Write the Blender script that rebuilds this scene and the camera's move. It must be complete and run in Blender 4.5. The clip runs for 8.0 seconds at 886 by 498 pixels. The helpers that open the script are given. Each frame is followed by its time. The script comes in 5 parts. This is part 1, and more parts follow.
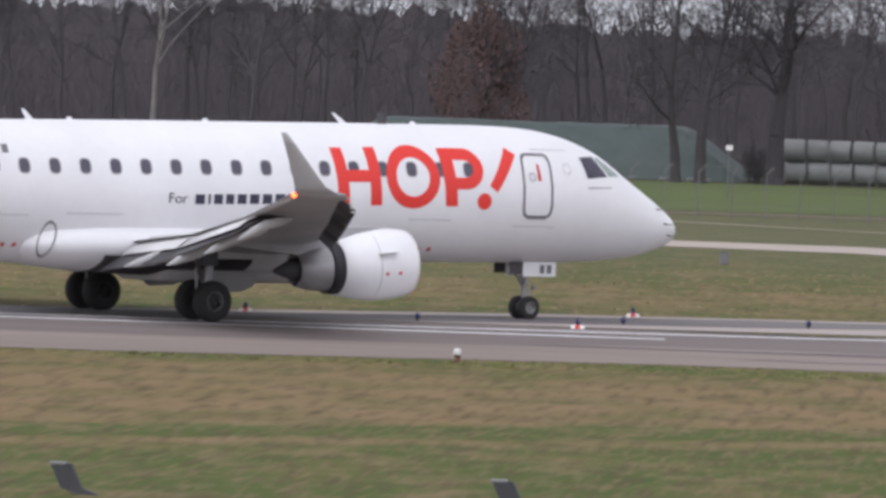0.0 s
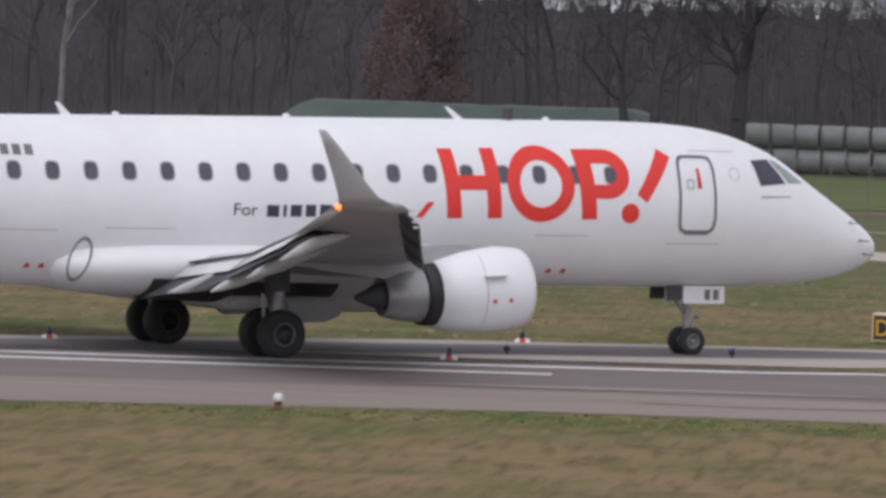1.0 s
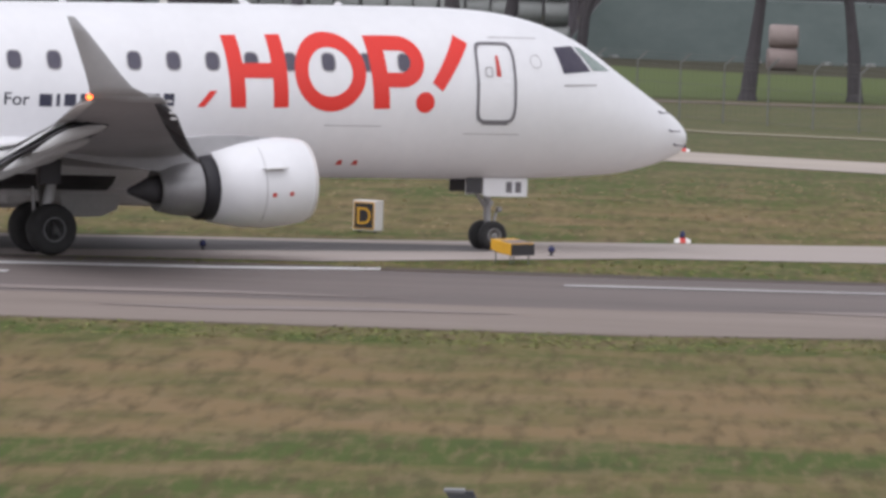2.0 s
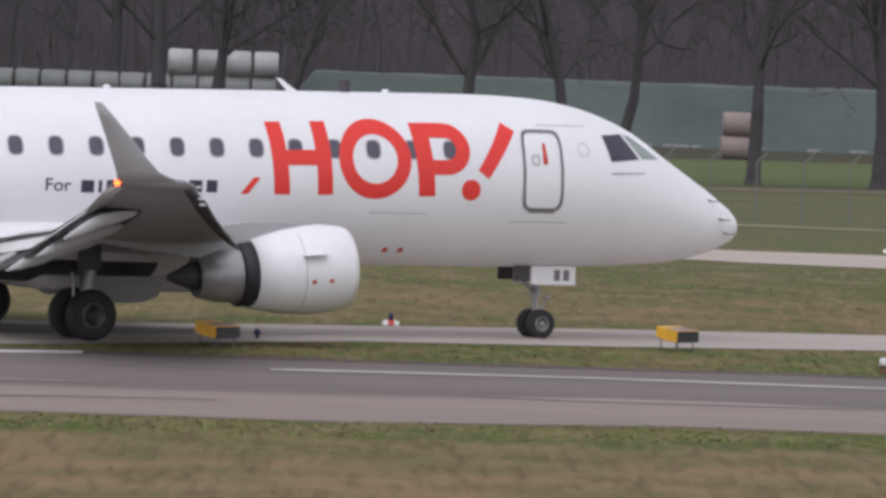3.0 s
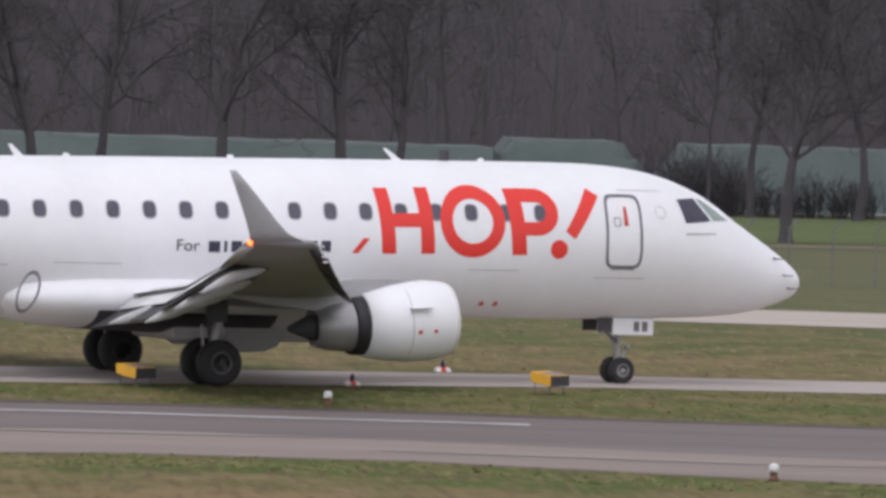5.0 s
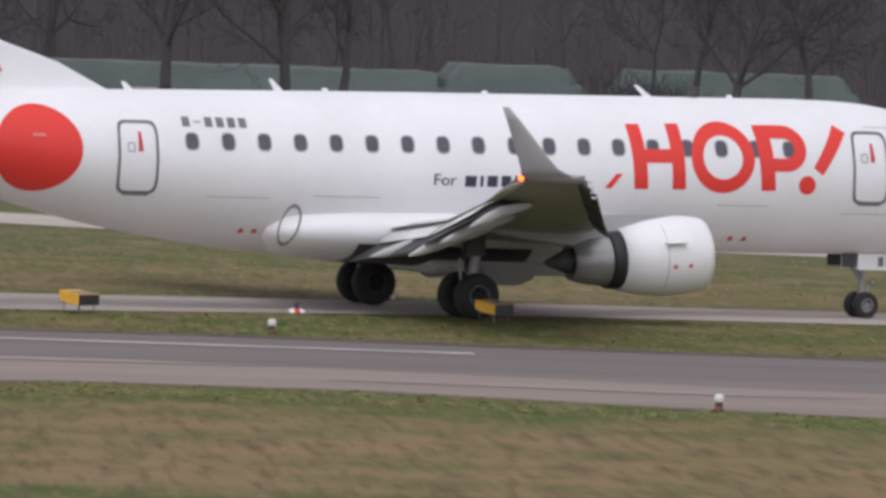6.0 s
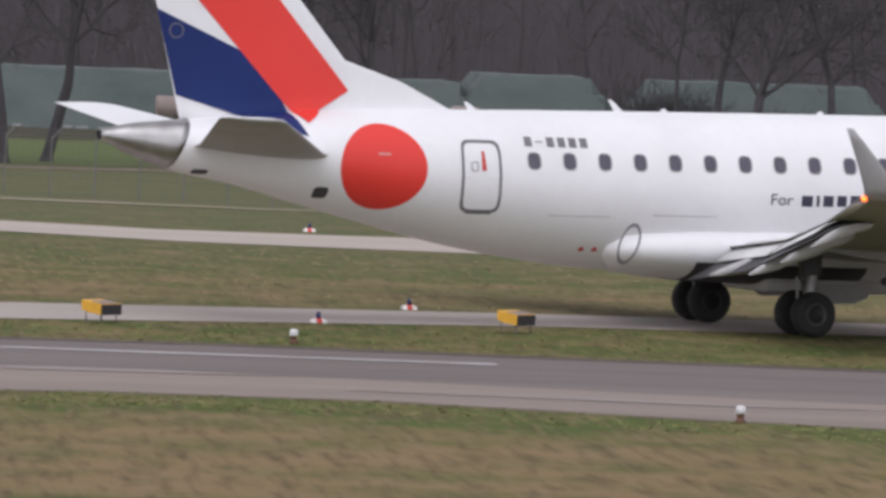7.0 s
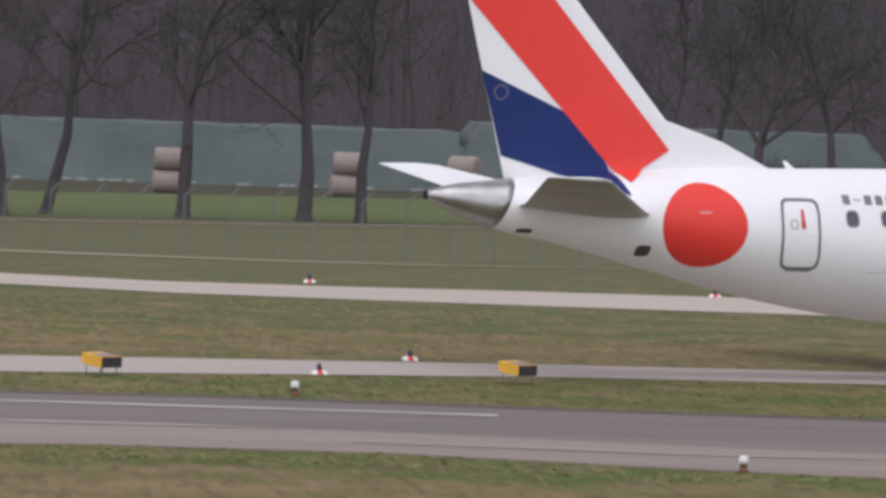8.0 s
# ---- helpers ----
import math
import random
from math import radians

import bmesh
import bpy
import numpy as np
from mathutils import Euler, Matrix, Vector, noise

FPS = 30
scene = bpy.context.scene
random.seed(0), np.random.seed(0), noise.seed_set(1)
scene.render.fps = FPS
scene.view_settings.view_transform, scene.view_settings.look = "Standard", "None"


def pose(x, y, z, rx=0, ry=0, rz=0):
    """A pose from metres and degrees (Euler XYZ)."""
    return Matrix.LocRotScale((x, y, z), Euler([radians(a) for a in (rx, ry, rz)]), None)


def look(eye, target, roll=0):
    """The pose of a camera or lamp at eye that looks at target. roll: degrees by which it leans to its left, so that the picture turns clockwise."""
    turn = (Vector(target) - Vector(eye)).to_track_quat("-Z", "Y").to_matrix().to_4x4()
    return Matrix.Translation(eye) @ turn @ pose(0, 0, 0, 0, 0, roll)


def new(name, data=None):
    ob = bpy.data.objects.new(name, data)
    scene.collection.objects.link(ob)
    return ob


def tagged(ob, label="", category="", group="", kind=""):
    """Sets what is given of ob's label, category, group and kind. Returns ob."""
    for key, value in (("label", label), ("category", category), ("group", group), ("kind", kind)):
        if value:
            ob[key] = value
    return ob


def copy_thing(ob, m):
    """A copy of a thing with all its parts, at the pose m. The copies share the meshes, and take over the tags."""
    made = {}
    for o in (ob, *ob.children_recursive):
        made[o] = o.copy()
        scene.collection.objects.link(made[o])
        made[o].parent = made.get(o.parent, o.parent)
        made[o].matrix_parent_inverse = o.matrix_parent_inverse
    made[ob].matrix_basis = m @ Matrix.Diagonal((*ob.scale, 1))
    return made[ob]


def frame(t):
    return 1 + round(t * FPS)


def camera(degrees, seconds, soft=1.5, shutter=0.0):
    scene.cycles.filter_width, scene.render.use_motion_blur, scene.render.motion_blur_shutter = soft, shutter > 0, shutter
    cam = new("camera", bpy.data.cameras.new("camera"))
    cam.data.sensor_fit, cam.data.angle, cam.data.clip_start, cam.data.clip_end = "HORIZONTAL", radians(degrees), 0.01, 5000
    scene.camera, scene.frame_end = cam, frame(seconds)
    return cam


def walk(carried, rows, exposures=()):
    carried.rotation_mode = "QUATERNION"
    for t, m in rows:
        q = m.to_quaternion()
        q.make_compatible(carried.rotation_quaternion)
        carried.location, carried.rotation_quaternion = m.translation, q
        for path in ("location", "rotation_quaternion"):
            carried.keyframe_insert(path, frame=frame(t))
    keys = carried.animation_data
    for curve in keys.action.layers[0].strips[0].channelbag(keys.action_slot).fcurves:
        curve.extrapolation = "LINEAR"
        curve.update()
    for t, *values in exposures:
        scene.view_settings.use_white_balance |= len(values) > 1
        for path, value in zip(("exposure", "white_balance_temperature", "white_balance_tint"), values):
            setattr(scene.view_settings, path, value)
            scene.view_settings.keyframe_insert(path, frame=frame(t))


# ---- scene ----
cam = camera(6.902, 8.0, soft=3.3)


def view(back, height, pan, tilt, roll):
    """The camera's pose: metres back from the origin, height, and its turns in degrees."""
    p, t = radians(pan), radians(tilt)
    eye = Vector((0, -back, height))
    way = Vector((math.sin(p) * math.cos(t), math.cos(p) * math.cos(t), math.sin(t)))
    return look(eye, eye + way * 150, roll)


walk(cam, [
    (0.0, view(34.04, 6.890, -5.542, -1.675, 1.985)),
    (0.1, view(30.30, 6.866, -5.724, -1.705, 1.982)),
    (0.2, view(26.61, 6.843, -5.967, -1.754, 1.977)),
    (0.3, view(23.00, 6.820, -6.235, -1.805, 1.968)),
    (0.4, view(19.52, 6.799, -6.216, -1.855, 1.952)),
    (0.5, view(16.23, 6.779, -6.176, -1.916, 1.928)),
    (0.6, view(13.14, 6.762, -6.161, -1.931, 1.895)),
    (0.7, view(10.27, 6.749, -6.126, -1.908, 1.863)),
    (0.8, view(7.61, 6.740, -6.016, -1.879, 1.842)),
    (0.9, view(5.16, 6.738, -5.794, -1.866, 1.844)),
    (1.0, view(2.92, 6.744, -5.513, -1.827, 1.879)),
    (1.1, view(0.88, 6.759, -4.957, -1.857, 1.953)),
    (1.2, view(-0.93, 6.781, -4.555, -2.091, 2.047)),
    (1.3, view(-2.48, 6.808, -4.096, -2.294, 2.137)),
    (1.4, view(-3.75, 6.837, -3.677, -2.379, 2.197)),
    (1.5, view(-4.69, 6.867, -3.168, -2.485, 2.203)),
    (1.6, view(-5.30, 6.895, -2.661, -2.628, 2.142)),
    (1.7, view(-5.66, 6.920, -2.285, -2.703, 2.041)),
    (1.8, view(-5.86, 6.941, -2.023, -2.761, 1.938)),
    (1.9, view(-6.00, 6.957, -1.803, -2.787, 1.874)),
    (2.0, view(-6.16, 6.967, -1.569, -2.793, 1.886)),
    (2.1, view(-6.43, 6.970, -1.293, -2.801, 1.992)),
    (2.2, view(-6.74, 6.970, -1.012, -2.796, 2.128)),
    (2.3, view(-7.05, 6.968, -0.771, -2.763, 2.226)),
    (2.4, view(-7.33, 6.966, -0.567, -2.703, 2.277)),
    (2.5, view(-7.59, 6.965, -0.385, -2.622, 2.290)),
    (2.6, view(-7.85, 6.964, -0.211, -2.527, 2.273)),
    (2.7, view(-8.10, 6.964, -0.032, -2.423, 2.232)),
    (2.8, view(-8.35, 6.965, 0.169, -2.318, 2.178)),
    (2.9, view(-8.62, 6.967, 0.404, -2.217, 2.116)),
    (3.0, view(-8.89, 6.970, 0.689, -2.127, 2.056)),
    (3.1, view(-9.18, 6.976, 1.037, -2.054, 2.005)),
    (3.2, view(-9.50, 6.983, 1.463, -2.005, 1.971)),
    (3.3, view(-9.84, 6.993, 1.982, -1.984, 1.962)),
    (3.4, view(-10.20, 7.004, 2.538, -1.985, 1.979)),
    (3.5, view(-10.45, 7.012, 2.915, -1.968, 1.998)),
    (3.6, view(-10.48, 7.013, 3.232, -1.972, 1.993)),
    (3.7, view(-10.34, 7.007, 3.479, -1.966, 1.970)),
    (3.8, view(-10.08, 6.999, 3.819, -1.941, 1.942)),
    (3.9, view(-9.77, 6.992, 4.248, -1.922, 1.922)),
    (4.0, view(-9.48, 6.990, 4.681, -1.891, 1.922)),
    (4.1, view(-9.26, 6.995, 5.451, -1.864, 1.951)),
    (4.2, view(-8.98, 7.007, 5.762, -1.804, 1.996)),
    (4.3, view(-8.52, 7.023, 5.837, -1.742, 2.039)),
    (4.4, view(-7.73, 7.042, 5.817, -1.696, 2.063)),
    (4.5, view(-6.49, 7.063, 5.616, -1.639, 2.051)),
    (4.6, view(-4.75, 7.084, 5.546, -1.603, 1.994)),
    (4.7, view(-2.92, 7.102, 5.297, -1.592, 1.927)),
    (4.8, view(-1.41, 7.115, 5.046, -1.588, 1.884)),
    (4.9, view(-0.26, 7.125, 4.863, -1.587, 1.870)),
    (5.0, view(0.55, 7.132, 4.743, -1.591, 1.879)),
    (5.1, view(1.09, 7.136, 4.677, -1.602, 1.905)),
    (5.2, view(1.38, 7.140, 4.658, -1.622, 1.945)),
    (5.3, view(1.47, 7.142, 4.680, -1.653, 1.992)),
    (5.4, view(1.41, 7.145, 4.735, -1.696, 2.042)),
    (5.5, view(1.24, 7.148, 4.815, -1.754, 2.089)),
    (5.6, view(1.00, 7.154, 4.914, -1.827, 2.129)),
    (5.7, view(0.73, 7.162, 5.025, -1.919, 2.156)),
    (5.8, view(0.48, 7.174, 5.140, -2.031, 2.166)),
    (5.9, view(0.27, 7.189, 5.225, -2.138, 2.155)),
    (6.0, view(0.13, 7.207, 5.208, -2.172, 2.128)),
    (6.1, view(0.03, 7.227, 5.200, -2.232, 2.090)),
    (6.2, view(-0.02, 7.247, 5.189, -2.261, 2.050)),
    (6.3, view(-0.03, 7.263, 5.187, -2.280, 2.017)),
    (6.4, view(-0.03, 7.276, 5.180, -2.302, 1.999)),
    (6.5, view(0.00, 7.282, 5.038, -2.308, 2.006)),
    (6.6, view(0.04, 7.281, 5.070, -2.279, 2.042)),
    (6.7, view(0.08, 7.274, 5.055, -2.206, 2.098)),
    (6.8, view(0.12, 7.264, 5.089, -2.162, 2.160)),
    (6.9, view(0.16, 7.254, 5.077, -2.137, 2.217)),
    (7.0, view(0.19, 7.247, 5.030, -2.111, 2.254)),
    (7.1, view(0.21, 7.245, 5.000, -2.066, 2.263)),
    (7.2, view(0.21, 7.247, 4.993, -2.008, 2.247)),
    (7.3, view(0.21, 7.251, 5.001, -1.943, 2.214)),
    (7.4, view(0.19, 7.256, 5.015, -1.879, 2.172)),
    (7.5, view(0.15, 7.261, 5.030, -1.824, 2.128)),
    (7.6, view(0.11, 7.263, 5.037, -1.785, 2.088)),
    (7.7, view(0.05, 7.264, 5.039, -1.758, 2.053)),
    (7.8, view(-0.02, 7.264, 5.036, -1.742, 2.022)),
    (7.9, view(-0.10, 7.263, 5.030, -1.732, 1.992)),
    (8.0, view(-0.17, 7.262, 5.022, -1.726, 1.964)),
], exposures=((0, 0.52, 6000, 16), (0.5, 0.31, 6050, 16), (1.5, 0.26, 6050, 16), (2.0, 0.45, 6100, 15), (3.5, 0.28, 6050, 16), (4.0, 0.3, 6050, 16), (4.5, 0.42, 6050, 16), (6.0, 0.33, 6120, 16), (8, 0.42, 6100, 16)))

# ---- light: an overcast sky with a weak, wide sun ----
SUN_EL, SUN_AZ = radians(60), radians(200)
world = bpy.data.worlds.new("overcast_sky")
scene.world = world
world.use_nodes = True
wn, wl = world.node_tree.nodes, world.node_tree.links
sky = wn.new("ShaderNodeTexSky")
sky.sky_type, sky.sun_disc, sky.sun_elevation, sky.sun_rotation = "NISHITA", False, SUN_EL, SUN_AZ
sky.air_density, sky.dust_density = 1.0, 1.0
grey = wn.new("ShaderNodeHueSaturation")
grey.inputs["Saturation"].default_value = 0.02
wl.new(sky.outputs[0], grey.inputs["Color"])
wl.new(grey.outputs[0], wn["Background"].inputs["Color"])
wn["Background"].inputs["Strength"].default_value = 0.15
sun = new("sun", bpy.data.lights.new("sun", "SUN"))
sun.data.energy, sun.data.angle, sun.data.color = 0.6, radians(60), (1.0, 0.97, 0.93)
sun.matrix_world = look((math.sin(SUN_AZ) * 60, math.cos(SUN_AZ) * 60, 60 * math.tan(SUN_EL)), (0, 0, 0))


# ---- materials ----
def mat(name, a, b=None, rough=0.6, metal=0.0, scale=3.0, fine=40.0, bump=0.0, stretch=(1, 1, 1), rand=0.0, spec=0.5, coat=0.0):
    """Two tones mixed by a coarse and a fine noise, with a fine relief; rand: a difference from object to object."""
    m = bpy.data.materials.new(name)
    m.use_nodes = True
    n, l = m.node_tree.nodes, m.node_tree.links
    bs = n["Principled BSDF"]
    b = b or tuple(c * 0.82 for c in a)
    co = n.new("ShaderNodeTexCoord")
    mp = n.new("ShaderNodeMapping")
    mp.inputs["Scale"].default_value = stretch
    l.new(co.outputs["Object"], mp.inputs["Vector"])
    n1, n2 = n.new("ShaderNodeTexNoise"), n.new("ShaderNodeTexNoise")
    n1.inputs["Scale"].default_value, n2.inputs["Scale"].default_value = scale, fine
    n1.inputs["Detail"].default_value, n2.inputs["Detail"].default_value = 5, 3
    l.new(mp.outputs[0], n1.inputs["Vector"])
    l.new(mp.outputs[0], n2.inputs["Vector"])
    ad = n.new("ShaderNodeMath")
    ad.operation = "MULTIPLY_ADD"
    ad.inputs[1].default_value = 0.35
    l.new(n2.outputs[0], ad.inputs[0])
    l.new(n1.outputs[0], ad.inputs[2])
    fac = ad.outputs[0]
    if rand:
        ob = n.new("ShaderNodeObjectInfo")
        ra = n.new("ShaderNodeMath")
        ra.operation = "MULTIPLY_ADD"
        ra.inputs[1].default_value = rand
        l.new(ob.outputs["Random"], ra.inputs[0])
        l.new(fac, ra.inputs[2])
        fac = ra.outputs[0]
    mr = n.new("ShaderNodeMapRange")
    mr.inputs["From Min"].default_value, mr.inputs["From Max"].default_value = 0.42, 0.95 + rand
    l.new(fac, mr.inputs["Value"])
    mx = n.new("ShaderNodeMix")
    mx.data_type = "RGBA"
    mx.inputs["A"].default_value, mx.inputs["B"].default_value = (*a, 1), (*b, 1)
    l.new(mr.outputs[0], mx.inputs["Factor"])
    l.new(mx.outputs["Result"], bs.inputs["Base Color"])
    bs.inputs["Roughness"].default_value, bs.inputs["Metallic"].default_value = rough, metal
    bs.inputs["Specular IOR Level"].default_value = spec
    bs.inputs["Coat Weight"].default_value = coat
    if bump:
        bu = n.new("ShaderNodeBump")
        bu.inputs["Strength"].default_value, bu.inputs["Distance"].default_value = bump, 0.02
        l.new(ad.outputs[0], bu.inputs["Height"])
        l.new(bu.outputs[0], bs.inputs["Normal"])
    return m


def glow(name, colour, strength):
    m = mat(name, colour, colour)
    bs = m.node_tree.nodes["Principled BSDF"]
    bs.inputs["Emission Color"].default_value, bs.inputs["Emission Strength"].default_value = (*colour, 1), strength
    return m


def ground_material():
    """Winter grass: green and straw tones in long drifts, with bare spots."""
    m = mat("winter_grass", (0.1, 0.1, 0.045), (0.1, 0.1, 0.045), rough=0.95, spec=0.1)
    n, l = m.node_tree.nodes, m.node_tree.links
    bs = n["Principled BSDF"]
    for k in list(bs.inputs["Base Color"].links):
        l.remove(k)
    co = n.new("ShaderNodeTexCoord")

    def layer(scale, stretch, detail, lo, hi):
        mp, nz, mr = n.new("ShaderNodeMapping"), n.new("ShaderNodeTexNoise"), n.new("ShaderNodeMapRange")
        mp.inputs["Scale"].default_value = stretch
        nz.inputs["Scale"].default_value, nz.inputs["Detail"].default_value = scale, detail
        mr.inputs["From Min"].default_value, mr.inputs["From Max"].default_value = lo, hi
        l.new(co.outputs["Object"], mp.inputs["Vector"])
        l.new(mp.outputs[0], nz.inputs["Vector"])
        l.new(nz.outputs[0], mr.inputs["Value"])
        return mr.outputs[0]

    def mix(a, b, f):
        x = n.new("ShaderNodeMix")
        x.data_type = "RGBA"
        for s, v in (("A", a), ("B", b)):
            if isinstance(v, tuple):
                x.inputs[s].default_value = (*v, 1)
            else:
                l.new(v, x.inputs[s])
        l.new(f, x.inputs["Factor"])
        return x.outputs["Result"]

    # mown strips: greener along the pavement and far off, straw between
    sp, rp = n.new("ShaderNodeSeparateXYZ"), n.new("ShaderNodeValToRGB")
    l.new(co.outputs["Object"], sp.inputs[0])
    mr = n.new("ShaderNodeMapRange")
    mr.inputs["From Min"].default_value, mr.inputs["From Max"].default_value = 80, 280
    # the nearest strips run aslant
    fade, off, add = n.new("ShaderNodeMapRange"), n.new("ShaderNodeMath"), n.new("ShaderNodeMath")
    fade.inputs["From Min"].default_value, fade.inputs["From Max"].default_value = 102, 113
    fade.inputs["To Min"].default_value, fade.inputs["To Max"].default_value = -0.6, 0.0
    l.new(sp.outputs["Y"], fade.inputs["Value"])
    off.operation, off.inputs[1].default_value = "ADD", 8.0
    l.new(sp.outputs["X"], off.inputs[0])
    add.operation = "MULTIPLY_ADD"
    least = n.new("ShaderNodeMath")
    least.operation, least.inputs[1].default_value = "MINIMUM", 4.0
    l.new(off.outputs[0], least.inputs[0])
    l.new(least.outputs[0], add.inputs[0])
    l.new(fade.outputs[0], add.inputs[1])
    l.new(sp.outputs["Y"], add.inputs[2])
    l.new(add.outputs[0], mr.inputs["Value"])
    el = rp.color_ramp.elements
    for pos, v in ((80, 1.0), (88, 1.0), (92.2, 0.3), (93.4, 1.25), (96.6, 1.25), (97.6, 0.25), (102, 0.14), (110, 0.2), (114, 0.32), (117.5, 0.6), (119.5, 0.95), (150, 0.85), (158, 0.6), (163, 0.38), (170, 0.5), (176, 0.82), (192, 0.85), (206, 0.95)):
        e = el.new((pos - 80) / 200)
        e.color = (v, v, v, 1)
    el.remove(el[-1])
    el.remove(el[0])
    l.new(mr.outputs[0], rp.inputs[0])
    drift = layer(0.6, (0.45, 0.5, 1), 9, 0.32, 0.68)
    a1 = n.new("ShaderNodeMath")
    a1.operation = "MULTIPLY_ADD"
    a1.inputs[1].default_value = 0.9
    l.new(drift, a1.inputs[0])
    a2 = n.new("ShaderNodeMath")
    a2.operation = "SUBTRACT"
    a2.use_clamp = True
    a2.inputs[1].default_value = 0.46
    l.new(rp.outputs[0], a1.inputs[2])
    l.new(a1.outputs[0], a2.inputs[0])
    c = mix((0.215, 0.148, 0.074), (0.076, 0.102, 0.025), a2.outputs[0])
    c = mix(c, (0.24, 0.165, 0.096), layer(1.4, (0.5, 0.25, 1), 6, 0.50, 0.82))
    c = mix(c, (0.06, 0.072, 0.024), layer(1.5, (0.6, 0.22, 1), 6, 0.53, 0.82))
    c = mix(c, (0.095, 0.072, 0.034), layer(3.2, (1.1, 0.11, 1), 5, 0.48, 0.76))
    c = mix(c, (0.215, 0.158, 0.085), layer(5.0, (1.1, 0.1, 1), 5, 0.48, 0.88))
    # beyond the taxiway the colour fades with distance towards one muted tone
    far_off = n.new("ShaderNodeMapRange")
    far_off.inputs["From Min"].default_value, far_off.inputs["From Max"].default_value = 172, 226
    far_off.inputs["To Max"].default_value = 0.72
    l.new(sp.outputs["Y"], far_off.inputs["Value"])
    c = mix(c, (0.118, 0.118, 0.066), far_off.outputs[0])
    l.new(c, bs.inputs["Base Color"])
    return m


